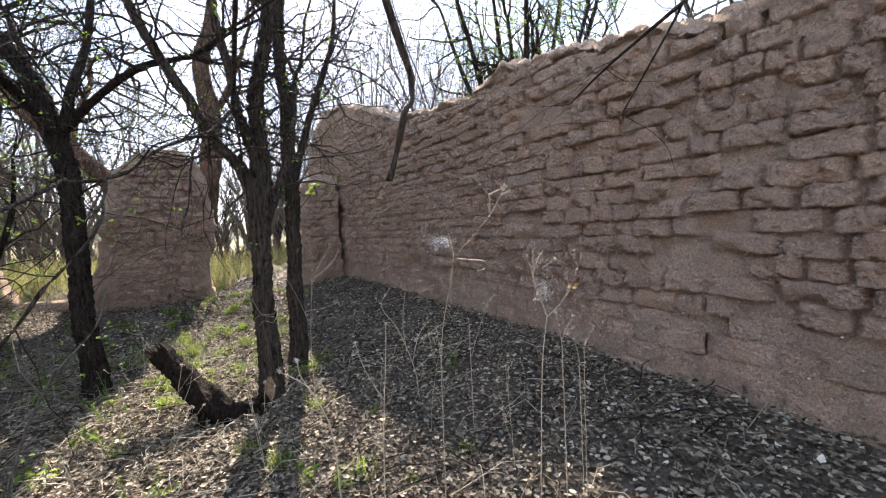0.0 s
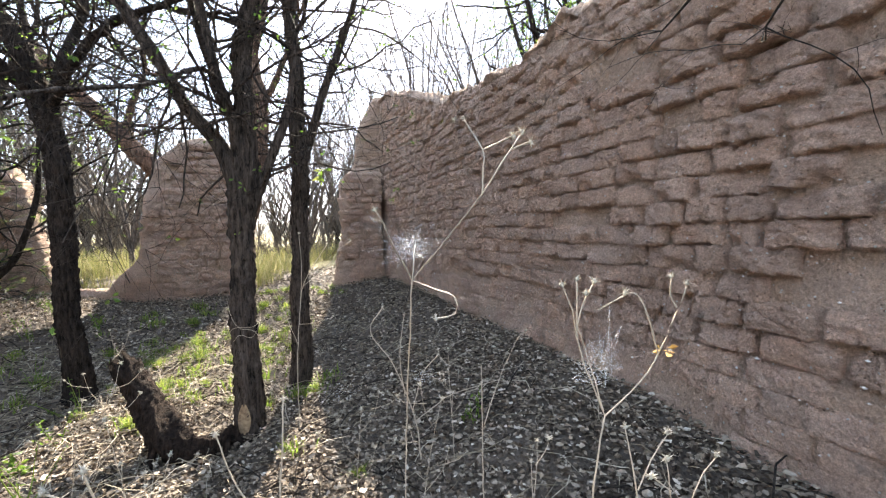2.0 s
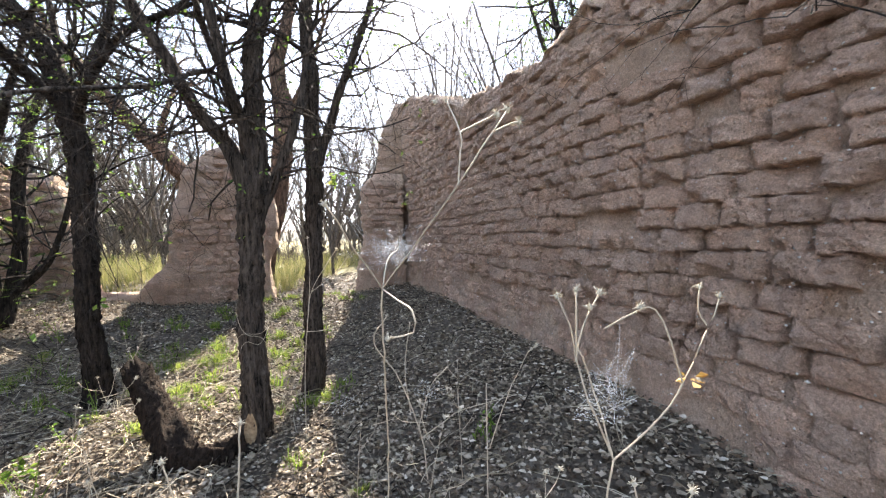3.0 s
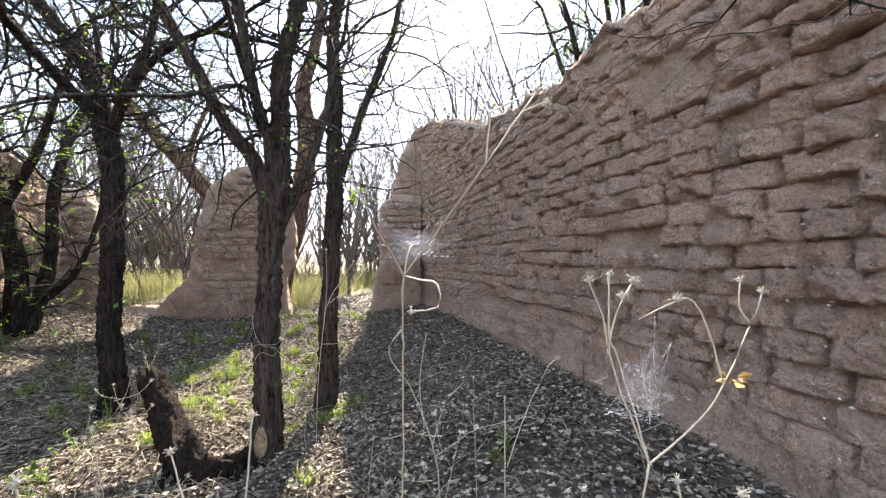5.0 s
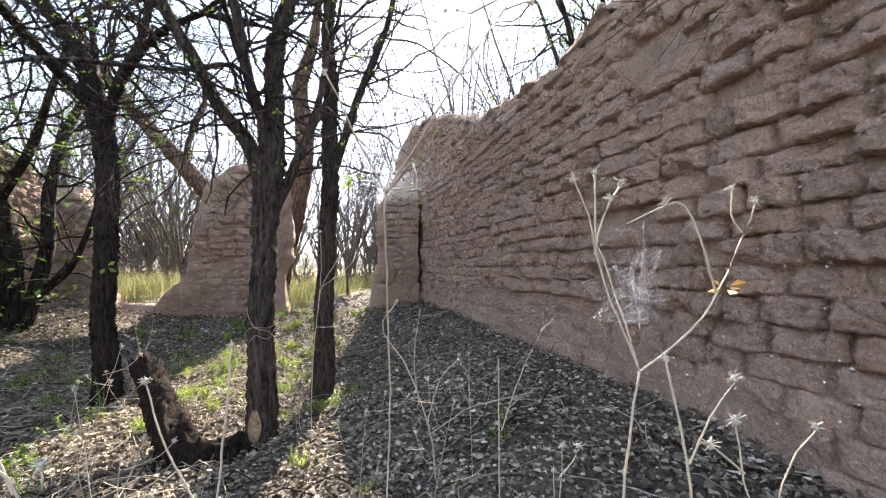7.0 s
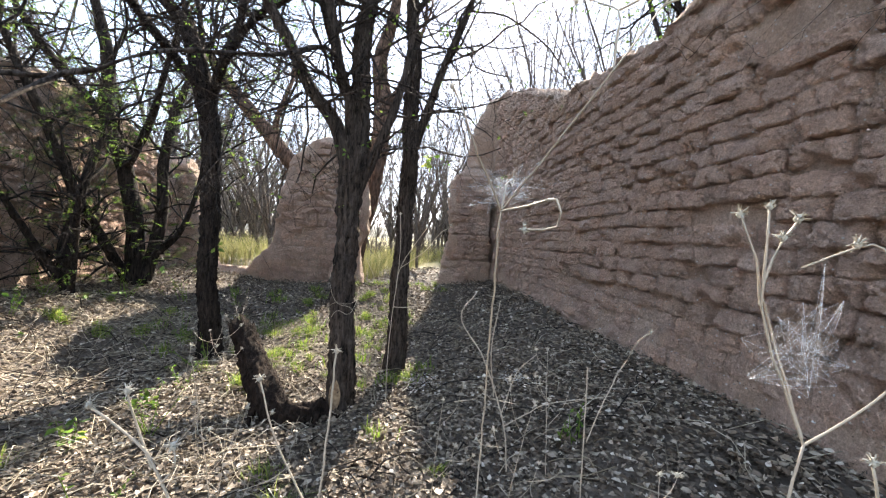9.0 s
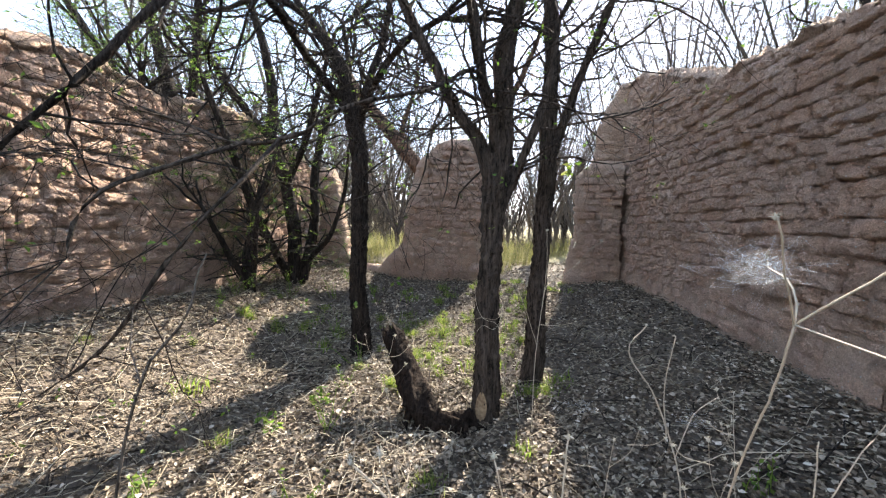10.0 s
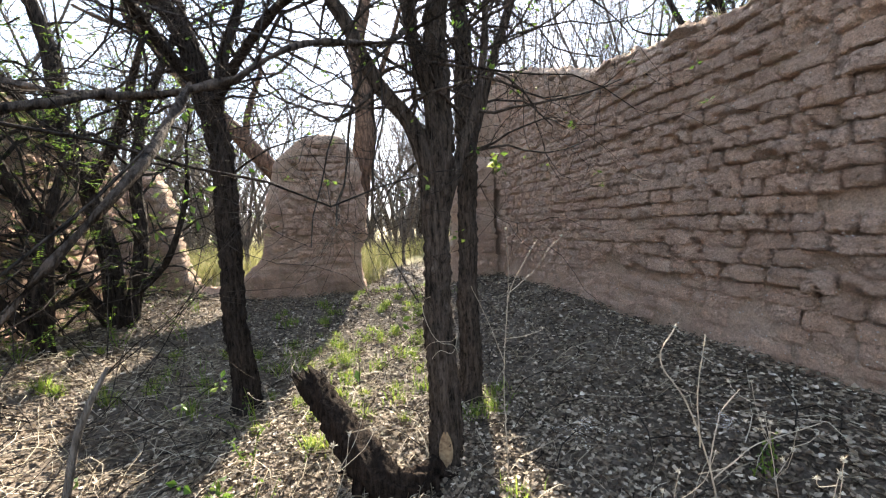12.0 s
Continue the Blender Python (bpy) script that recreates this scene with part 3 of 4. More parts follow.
# tangled tree against the left wall, with feathery green leaves
bare_tree("tangled_tree", "tangled many-stemmed tree with feathery green leaves by the wall", (-2.95, 7.0, 0.45), [
    [(-2.95, 7.0, 0.4, 0.13), (-3.0, 7.0, 1.2, 0.11), (-3.15, 7.0, 2.0, 0.10), (-3.35, 6.9, 2.8, 0.09), (-3.3, 6.8, 3.6, 0.075), (-3.6, 6.7, 4.8, 0.05)],
    [(-2.85, 7.0, 0.5, 0.09), (-2.7, 7.1, 1.4, 0.08), (-2.75, 7.2, 2.3, 0.07), (-2.6, 7.3, 3.2, 0.055), (-2.2, 7.4, 4.2, 0.035)],
    [(-3.0, 6.9, 0.5, 0.07), (-3.2, 6.4, 1.4, 0.06), (-3.3, 5.9, 2.4, 0.05), (-3.5, 5.5, 3.4, 0.03)],
    [(-3.15, 7.0, 2.0, 0.06), (-2.6, 6.6, 2.7, 0.05), (-2.2, 6.2, 3.2, 0.035), (-1.8, 5.9, 3.9, 0.02)],
    [(-3.3, 6.9, 2.7, 0.06), (-3.8, 6.5, 3.4, 0.05), (-4.2, 6.2, 4.3, 0.03)],
    [(-2.9, 7.0, 0.7, 0.05), (-2.4, 7.0, 1.2, 0.04), (-2.1, 6.9, 1.9, 0.03), (-2.0, 6.8, 2.6, 0.015)],
], 31, [0, 4, 4, 3], 0.75, 0.09, 0.036, feather=True, thick=0.42)
bare_tree("tangled_tree", "low tangled shrub of thorny stems with green leaves", (-3.0, 5.9, 0.5), [
    [(-3.0, 5.9, 0.4, 0.07), (-3.05, 5.9, 1.0, 0.06), (-2.95, 6.0, 1.7, 0.045), (-2.8, 6.1, 2.4, 0.025)],
    [(-3.0, 5.9, 0.5, 0.05), (-2.8, 5.7, 1.1, 0.04), (-2.6, 5.5, 1.7, 0.02)],
    [(-3.05, 5.9, 0.6, 0.05), (-3.2, 6.2, 1.3, 0.04), (-3.2, 6.4, 2.0, 0.02)],
    [(-3.0, 5.9, 0.5, 0.045), (-3.1, 5.5, 1.1, 0.035), (-3.1, 5.1, 1.6, 0.02)],
], 37, [0, 4, 5, 4], 0.65, 0.05, 0.034, feather=True, thick=0.75)
bare_tree("leaning_tree", "dark bare tree leaning out behind the ruined wall", (-4.6, 6.4, 0.4), [
    [(-4.6, 6.4, 0.3, 0.16), (-4.5, 6.4, 1.5, 0.13), (-4.6, 6.4, 2.6, 0.11), (-4.9, 6.4, 3.8, 0.09), (-5.3, 6.3, 5.2, 0.05)],
    [(-4.55, 6.4, 2.0, 0.08), (-4.2, 6.2, 3.2, 0.07), (-3.9, 6.0, 4.5, 0.05), (-3.8, 5.8, 5.6, 0.03)],
    [(-4.6, 6.4, 2.4, 0.07), (-5.2, 5.8, 3.6, 0.06), (-5.6, 5.2, 4.8, 0.04)],
], 33, [0, 3, 4, 3], 0.8, 0.06, 0.045, feather=True, thick=0.3)
# trees outside the right wall, reaching over it
bare_tree("leafy_tree", "thin-stemmed tree with small green leaves over the wall", (4.6, 5.2, 0.4),
          random_limbs(random.Random(5), 4.6, 5.2, 0.4, 5.6, 12, 1.7), 41, [0, 4, 4, 3], 0.8, 0.14, 0.04, thick=0.34)
bare_tree("overhanging_tree", "thorny bare tree leaning over the adobe wall", (4.0, 0.6, 0.4), [
    [(4.0, 0.6, 0.3, 0.12), (3.9, 0.7, 1.5, 0.10), (3.8, 0.8, 2.6, 0.08), (3.7, 0.9, 3.6, 0.06), (3.6, 1.0, 4.6, 0.04)],
    [(3.85, 0.75, 2.2, 0.05), (3.4, 0.9, 3.0, 0.035), (2.9, 1.0, 3.05, 0.022), (2.45, 1.3, 2.68, 0.012), (2.3, 1.7, 2.44, 0.008), (2.3, 2.0, 2.3, 0.004)],
    [(2.45, 1.3, 2.68, 0.008), (2.35, 1.45, 2.35, 0.006), (2.33, 1.6, 2.13, 0.004)],
], 43, [0, 2, 2, 2], 0.4, 0.0, thick=0.2, levels=2)
bare_tree("whip_shrub", "clump of thin upright bare stems behind the wall", (3.6, 9.6, 0.4),
          [[(x, y, z, r * 0.5) for x, y, z, r in p] for p in random_limbs(random.Random(6), 3.6, 9.9, 0.4, 5.6, 9, 1.2)], 45, [0, 3, 3, 2], 0.8, 0.0, thick=0.22, material=MAT_GREY_BARK)

THIN = []
for k in range(2):
    rng = random.Random(160 + k)
    limbs = [[(x, y, z, r * 0.42) for x, y, z, r in pts] for pts in random_limbs(rng, 0, 0, 0, 6.4, 9, 2.3)]
    THIN.append(bare_tree("whip_tree", "tall thin-stemmed leafless tree with fine twigs", (0, 0, 0), limbs, 170 + k, [0, 3, 4, 4], 1.2, 0.0, 0.04, MAT_GREY_BARK, group="bare woods", thick=0.42))
for i, (x, y, a, s) in enumerate([(3.4, 12.3, 20, 1.0), (6.0, 9.6, 80, 1.05), (1.2, 14.0, 140, 1.0), (5.0, 7.2, 200, 0.85), (-1.8, 13.0, 260, 1.05), (-5.8, 8.4, 10, 1.0), (-5.6, 6.3, 130, 0.9), (4.6, 2.6, 120, 0.8), (-4.6, 11.4, 170, 1.0), (7.5, 13.5, 220, 1.1), (4.3, 10.2, 95, 0.95), (5.4, 12.0, 215, 1.2), (2.6, 16.2, 300, 0.9), (0.2, 17.0, 40, 0.9)]):
    m = pose(x * U, y * U, (ground_z(x, y) - 0.05) * U, 0, 0, a) @ Matrix.Scale(s, 4)
    if i < 2:
        THIN[i].matrix_basis = m
    else:
        copy_thing(THIN[i % 2], m)

# shrub rooted on top of the left wall
bare_tree("wall_shrub", "feathery green shrub rooted on top of the wall", (-3.8, 5.0, 2.8), [[(x, y, z, r * 0.3) for x, y, z, r in p] for p in random_limbs(random.Random(9), -3.8, 5.0, 2.8, 0.8, 8, 0.9)], 47, [0, 3, 3, 2], 0.45, 0.3, 0.026, feather=True, thick=0.3)

# bare woods round about
WOODS, FAR_WOODS = [], []
for k in range(5):
    rng = random.Random(60 + k)
    WOODS.append(bare_tree("mesquite_tree", "leafless grey mesquite tree in dry grass", (0, 0, 0), random_limbs(rng, 0, 0, 0, rng.uniform(4.0, 5.2), 7, 1.9), 70 + k, [0, 3, 3, 3], 1.05, 0.02 if k % 2 else 0.0, 0.06, MAT_GREY_BARK if k != 2 else MAT_BARK, group="bare woods", thick=0.26, girth=0.6))
for k in range(4):
    rng = random.Random(80 + k)
    FAR_WOODS.append(bare_tree("mesquite_tree", "leafless grey mesquite tree deep in the woods", (0, 0, 0), random_limbs(rng, 0, 0, 0, rng.uniform(4.0, 5.4), 6, 2.0), 90 + k, [0, 3, 4, 3], 1.2, 0.0, 0.06, MAT_GREY_BARK if k != 2 else MAT_BARK, group="bare woods", thick=0.26, levels=2, girth=0.55))
rng = random.Random(99)
near_spots = [(-6.5, 13), (-4.0, 14.5), (8.6, 14), (-9, 11), (-8, 8), (6.2, 9.5), (7.5, 6.5), (6.8, 2.5), (9, 11), (-6.3, 9.8), (-2.9, 12.4), (-5.2, 11.6), (-10.5, 8.5), (-7.0, 6.2), (4.6, 17.5), (1.3, 18.5), (3.2, 20.0), (6.2, 17.0), (-1.6, 17.5), (2.4, 22.5), (5.2, 22)]
far_spots = []
while len(far_spots) < 190:
    x, y = rng.uniform(-26, 24), 16 + 26 * rng.random() ** 1.3
    if y > 15 + abs(x) * 0.1 and not (-3 < x < 9 and y < 24):
        far_spots.append((x, y))
for kind, spots in ((WOODS, near_spots), (FAR_WOODS, far_spots)):
    for i, (x, y) in enumerate(spots):
        m = pose(x * U, y * U, (ground_z(x, y) - 0.08) * U, 0, 0, rng.uniform(0, 360)) @ Matrix.Scale(rng.uniform(0.85, 1.3), 4)
        if i < len(kind):
            kind[i].matrix_basis = m
        else:
            copy_thing(kind[i % len(kind)], m)

# low ridge far away
rv, rf = [], []
for i in range(81):
    x = -600 + 15 * i
    h = 16 + 10 * n3(x, 3, 0, 0.006) + 4 * n3(x, 8, 0, 0.03) + (9 if x < -80 else 0)
    rv += [(x, 420, -1), (x, 470, h * 0.7), (x, 540, h)]
for i in range(80):
    for j in range(2):
        rf.append((i * 3 + j, i * 3 + j + 3, i * 3 + j + 4, i * 3 + j + 1))
m, ns, ls, bs = node_mat("far_scrub", 1.0)
ls.new(ramp(ns, ls, noise_tex(ns, ls, coords(ns), 0.08, 8, 0.7), [(0.35, (0.10, 0.105, 0.09)), (0.65, (0.22, 0.20, 0.17))]), bs.inputs["Base Color"])
tagged(mesh_object("backdrop_ridge", rv, rf, m), kind="structure")


# ---- plants and litter on the ground ----
def leaf_litter(name, count, area, size, material, seed, shape=0.36, tilt=0.5, pile=0.03, density=None):
    rng = random.Random(seed)
    v, f = [], []
    done = 0
    while done < count:
        x, y = rng.uniform(area[0], area[1]), rng.uniform(area[2], area[3])
        if density and rng.random() > density(x, y):
            done += 0.25
            continue
        done += 1
        z = ground_z(x, y) + 0.006 + rng.random() ** 2 * pile
        ln = size * rng.uniform(0.55, 1.35)
        w, fold, curl = ln * shape * rng.uniform(0.7, 1.2), rng.uniform(-0.05, 0.16) * ln, rng.uniform(-0.15, 0.35) * ln
        q = Euler((rng.gauss(0, tilt), rng.gauss(0, tilt), rng.uniform(0, 6.283))).to_matrix()
        k = len(v)
        for p in ((-0.5 * ln, 0, curl * 0.5), (-0.12 * ln, w, fold), (-0.12 * ln, -w, fold), (0.05 * ln, 0, 0), (0.28 * ln, w * 0.7, fold), (0.28 * ln, -w * 0.7, fold), (0.55 * ln, 0, curl)):
            d = q @ Vector(p)
            v.append((x + d.x, y + d.y, z + abs(d.z) * 0.9))
        f += [(k, k + 3, k + 1), (k, k + 2, k + 3), (k + 1, k + 3, k + 4), (k + 2, k + 5, k + 3), (k + 3, k + 6, k + 4), (k + 3, k + 5, k + 6)]
    return tagged(mesh_object(name, v, f, material, smooth=False), kind="stuff")


def blade_mesh(rng, places, height, width, lean, v, f):
    for x, y, z in places:
        h, w, a = height * rng.uniform(0.4, 1.2), width * rng.uniform(0.6, 1.3), rng.uniform(0, 6.283)
        l = lean * rng.uniform(0.1, 1.4)
        b = rng.uniform(0, 6.283)
        c, s, dx, dy = math.cos(b) * w, math.sin(b) * w, math.cos(a) * l * h, math.sin(a) * l * h
        k = len(v)
        v += [(x - c, y - s, z - 0.02), (x + c, y + s, z - 0.02), (x - c * 0.7 + dx * 0.35, y - s * 0.7 + dy * 0.35, z + h * 0.6), (x + c * 0.7 + dx * 0.35, y + s * 0.7 + dy * 0.35, z + h * 0.6), (x + dx, y + dy, z + h * (1 - 0.3 * l))]
        f += [(k, k + 1, k + 3, k + 2), (k + 2, k + 3, k + 4)]


# thin brush standing in the grass far behind
rng = random.Random(55)
brush = Tubes()
for _ in range(5200):
    x, y = rng.uniform(-20, 20), rng.uniform(16, 28)
    pts, rad, _d = wander(rng, Vector((x, y, ground_z(x, y) - 0.05)), Vector((rng.gauss(0, 0.4), rng.gauss(0, 0.4), 1)), rng.uniform(0.8, 2.9), 0.011, 0.004, 5, 0.2, 0.0)
    brush.add(pts, rad, 3, 0, False)
tagged(tagged(brush.done("dry_brush", MAT_GREY_BARK), kind="stuff"), "grey leafless brush at the edge of the woods", "brush")


def lit_side(x, y):
    return 0.85 if x < -0.4 and y < 5.5 else 1.0


tagged(leaf_litter("leaf_litter", 58000, (-3.45, 2.85, -0.6, 9.0), 0.044, MAT_LITTER, 1, tilt=0.75, pile=0.05, density=lit_side), "dry grey-brown fallen leaves covering the earth floor", "leaf litter")
tagged(leaf_litter("leaf_litter", 26000, (-1.2, 2.85, 0.5, 4.8), 0.034, MAT_LITTER, 6, tilt=0.7, pile=0.035), "small broken dry leaves thick on the floor", "leaf litter")
tagged(leaf_litter("leaf_litter", 11000, (-3.45, 2.85, -3.2, -0.5), 0.046, MAT_LITTER, 8), "dry fallen leaves on the bare earth between the walls", "leaf litter")
tagged(leaf_litter("leaf_litter", 5000, (-2.5, 5, 9.0, 14), 0.07, MAT_LITTER, 2), "dry fallen leaves on the path outside", "leaf litter")


def straw_layer(name, count, area, length, seed, material, thick=0.0028):
    rng = random.Random(seed)
    t = Tubes()
    for _ in range(count):
        x, y, a = rng.uniform(area[0], area[1]), rng.uniform(area[2], area[3]), rng.uniform(0, 6.283)
        ln, bend = length * rng.uniform(0.3, 1.5), rng.gauss(0, 0.5)
        pts, rise = [], rng.uniform(0.0, 0.12)
        for k in range(4):
            pts.append((x, y, ground_z(x, y) + 0.018 + rise * math.sin(k / 3 * 3.1) * rng.uniform(0.4, 1)))
            x, y, a = x + math.cos(a) * ln / 3, y + math.sin(a) * ln / 3, a + bend
        t.add(pts, [thick, thick, thick * 0.8, thick * 0.5], 3, 0, False)
    return tagged(t.done(name, material), kind="stuff")


tagged(straw_layer("dry_straw", 2300, (-3.3, 0.4, 0.6, 6.5), 0.4, 3, MAT_STRAW), "bleached dry grass stems lying on the leaves", "straw")
tagged(straw_layer("dry_straw", 500, (0.2, 2.6, 0.5, 7.5), 0.35, 4, MAT_STRAW), "thin dry stems lying among the leaves", "straw")
tagged(straw_layer("fallen_twig", 420, (-3.3, 2.6, 0.8, 8.8), 0.4, 5, MAT_TWIG, 0.005), "thin dark twigs fallen on the floor", "twigs")

# yellow grass beyond the ruin
rng = random.Random(12)
v, f, places = [], [], []
while len(places) < 46000:
    x, y = rng.uniform(-16, 16), 9.9 + 16 * rng.random() ** 1.6
    if (abs(x - 1.0 - 0.25 * (y - 9.5)) < 1.0 and y < 15.5) or abs(x) > 5 + (y - 9):
        continue
    if n3(x, y, 0, 0.7) > -0.25:
        places.append((x, y, ground_z(x, y)))
blade_mesh(rng, places, 0.62, 0.0045, 0.7, v, f)
tagged(tagged(mesh_object("dry_grass", v, f, MAT_FIELD, smooth=False), kind="stuff"), "tall yellow-green dry grass beyond the ruin", "grass")

# green tufts
def tuft(seed, blades, height, material):
    rng = random.Random(seed)
    v, f = [], []
    blade_mesh(rng, [(rng.gauss(0, 0.045), rng.gauss(0, 0.045), 0) for _ in range(blades)], height, 0.0045, 0.9, v, f)
    return tagged(mesh_object("grass_tuft", v, f, material, smooth=False), "small tuft of fresh green grass among dead leaves", "grass", "grass tufts")


TUFTS = [tuft(1, 90, 0.24, MAT_GRASS), tuft(2, 60, 0.16, MAT_GRASS), tuft(3, 45, 0.12, MAT_GRASS)]
rng = random.Random(15)
spots = [(-0.42, 5.9), (-0.2, 5.4), (0.1, 5.7), (-0.5, 5.2), (0.95, 4.4), (1.05, 4.75), (0.6, 5.4), (0.3, 6.1), (0.75, 2.3), (0.6, 1.9), (1.0, 2.1), (1.4, 2.1), (0.35, 2.7), (-0.05, 6.5), (-0.9, 5.9), (1.1, 3.0), (0.2, 3.0), (0.72, 3.45), (-1.6, 6.4), (-2.0, 5.6), (-1.9, 3.6), (-2.4, 4.2), (-1.2, 3.1), (-2.9, 3.6), (-2.6, 5.2)]
while len(spots) < 95:
    x, y = rng.choice([(rng.uniform(-1.2, 1.0), rng.uniform(4.6, 7.5)), (rng.uniform(-3.0, -1.0), rng.uniform(5.0, 8.0)), (rng.uniform(-0.3, 1.6), rng.uniform(8.2, 9.6))])
    spots.append((x, y))
for _ in range(70):
    spots.append((rng.uniform(-0.9, 1.0), rng.uniform(4.2, 8.2)))
for i, (x, y) in enumerate(spots):
    m = pose(x * U, y * U, ground_z(x, y) * U, 0, 0, rng.uniform(0, 360)) @ Matrix.Scale(rng.uniform(0.55, 1.15), 4)
    if i < 3:
        TUFTS[i].matrix_basis = m
    else:
        copy_thing(TUFTS[i % 3], m)

# dry grass growing on the broken wall tops
dry = tuft(7, 70, 0.2, MAT_STRAW)
tagged(dry, "dry bleached grass tuft on the broken wall top", "grass", "wall grass")
rng = random.Random(18)
for i in range(22):
    y = rng.uniform(3.2, 9.0)
    m = pose((right_face(y) + rng.uniform(0.06, 0.4)) * U, y * U, (right_top(y) - 0.03) * U, 0, 0, rng.uniform(0, 360)) @ Matrix.Scale(rng.uniform(0.5, 1.0), 4)
    if i == 0:
        dry.matrix_basis = m
    else:
        copy_thing(dry, m)


# broad-leaved green sprouts
def sprout_plant(x, y, stems, height, size, seed, label="young plant with bright green leaves"):
    rng = random.Random(seed)
    z = ground_z(x, y)
    root = tagged(new("green_sprout"), label, "plant", "green sprouts")
    root.location = Vector((x, y, z)) * U
    at = []
    for _ in range(stems):
        t = Tubes()
        pts, rad, _d = wander(rng, Vector((rng.gauss(0, 0.02), rng.gauss(0, 0.02), -0.02)), Vector((rng.gauss(0, 0.4), rng.gauss(0, 0.4), 1)), height * rng.uniform(0.6, 1.2), 0.004, 0.0015, 6, 0.12, 0.02)
        t.add(pts, rad, 4, 0, False)
        t.done("stem", MAT_GRASS, root)
        at += pts[2:]
    v, f = leaf_cards(rng, at, size, 2)
    tagged(mesh_object("foliage", v, f, MAT_LEAF, root, smooth=False), kind="stuff")


for i, (x, y, n, h, s) in enumerate([(-0.86, 3.8, 3, 0.16, 0.06), (-0.8, 4.15, 3, 0.25, 0.03), (0.45, 2.45, 2, 0.16, 0.05), (0.62, 2.2, 2, 0.12, 0.04), (-1.0, 3.3, 3, 0.22, 0.05), (-2.6, 6.3, 6, 0.45, 0.03), (-2.2, 6.8, 6, 0.4, 0.03), (-1.7, 7.3, 5, 0.35, 0.03), (-3.0, 5.6, 6, 0.5, 0.035), (-2.8, 5.0, 4, 0.3, 0.03), (-2.4, 7.8, 6, 0.4, 0.03), (-0.35, 2.6, 5, 0.3, 0.025), (-0.6, 3.4, 5, 0.35, 0.02), (1.85, 3.0, 4, 0.2, 0.03), (1.75, 0.95, 2, 0.12, 0.07), (-1.3, 2.6, 3, 0.18, 0.05), (-1.6, 5.6, 5, 0.3, 0.025), (-0.9, 4.7, 5, 0.35, 0.025)]):
    sprout_plant(x, y, n, h, s, 200 + i)

# sprig with yellow-green leaves on the slender tree
root = tagged(new("leafy_sprig"), "thin sprig with yellow-green leaves growing from the trunk", "plant")
root.location = Vector((0.9, 4.6, 1.75)) * U
t = Tubes()
t.add([(0, 0.08, 0), (0.07, -0.03, 0.1), (0.13, -0.09, 0.18), (0.16, -0.1, 0.28)], [0.005, 0.004, 0.003, 0.002], 4)
t.done("stem", MAT_TWIG, root)
v, f = leaf_cards(random.Random(4), [Vector((0.13, -0.09, 0.18)), Vector((0.15, -0.1, 0.24)), Vector((0.16, -0.1, 0.28))], 0.085, 4)
mesh_object("foliage", v, f, MAT_GRASS, root, smooth=False)

# ---- broken stump and trunk scar ----
root = tagged(new("broken_stump"), "dark rotten leaning stump with a splintered top", "stump")
root.location = Vector((0.1, 3.7, 0.02)) * U
off = Vector((0.1, 3.7, 0.02))
t = Tubes()
path, rad = smooth_path([Vector(p) - off for p in ((0.36, 3.76, 0.1), (0.24, 3.69, 0.05), (0.08, 3.66, 0.05), (-0.08, 3.8, 0.17), (-0.24, 4.0, 0.34), (-0.38, 4.18, 0.5))], [0.05, 0.075, 0.10, 0.105, 0.09, 0.08], 0.02)
t.add(path, rad, 36, 0.35, False, 0.014)
# the broken end: a ragged shell round a hollow, one side splintered high
axis, ring = (path[-1] - path[-2]).normalized(), len(t.v) - 36
for k in range(36):
    t.v[ring + k] = t.v[ring + k] + axis * (0.05 + 0.075 * n3(k * 0.31, 2, 0, 1.9) + 0.05 * n3(k, 5, 0, 0.9) + (0.1 if 8 < k < 13 else 0.0))
n0 = len(t.v)
for k in range(36):
    t.v.append(path[-4] + (t.v[ring + k] - path[-1]) * 0.55)
for k in range(36):
    t.f.append((ring + k, ring + (k + 1) % 36, n0 + (k + 1) % 36, n0 + k))
t.f.append(tuple(n0 + k for k in range(36)))
t.done("log", MAT_DEADWOOD, root)
rng = random.Random(64)
for k in range(7):
    a = rng.uniform(0, 6.283)
    p = path[-1] + Vector((math.cos(a) * 0.06, math.sin(a) * 0.06, -0.03))
    h = rng.uniform(0.05, 0.16)
    t = Tubes()
    t.add([p, p + axis * h * 0.6 + Vector((0.006, 0, 0)), p + axis * h], [0.016, 0.011, 0.002], 5, 0.4)
    t.done("splinter", MAT_DEADWOOD, root)
for k in range(9):
    q = path[rng.randint(2, len(path) * 2 // 3)]
    a = rng.uniform(0, 6.283)
    p, e = q + Vector((math.cos(a) * 0.07, math.sin(a) * 0.07, 0.0)), rng.uniform(0.1, 0.25)
    z = lambda u: ground_z(off.x + u.x, off.y + u.y) - off.z
    p1, p2 = p + Vector((math.cos(a) * e * 0.5, math.sin(a) * e * 0.5, 0)), p + Vector((math.cos(a + 0.4) * e, math.sin(a + 0.4) * e, 0))
    p1.z, p2.z = z(p1) + 0.02, z(p2) - 0.005
    t = Tubes()
    t.add([p, p1, p2], [0.025, 0.017, 0.006], 7, 0.4)
    t.done("root", MAT_DEADWOOD, root)
m, ns, ls, bs = node_mat("bare_wood", 0.8)
ls.new(ramp(ns, ls, noise_tex(ns, ls, coords(ns), 40, 4), [(0.35, (0.13, 0.08, 0.045)), (0.65, (0.28, 0.19, 0.11))]), bs.inputs["Base Color"])
v, f = [], []
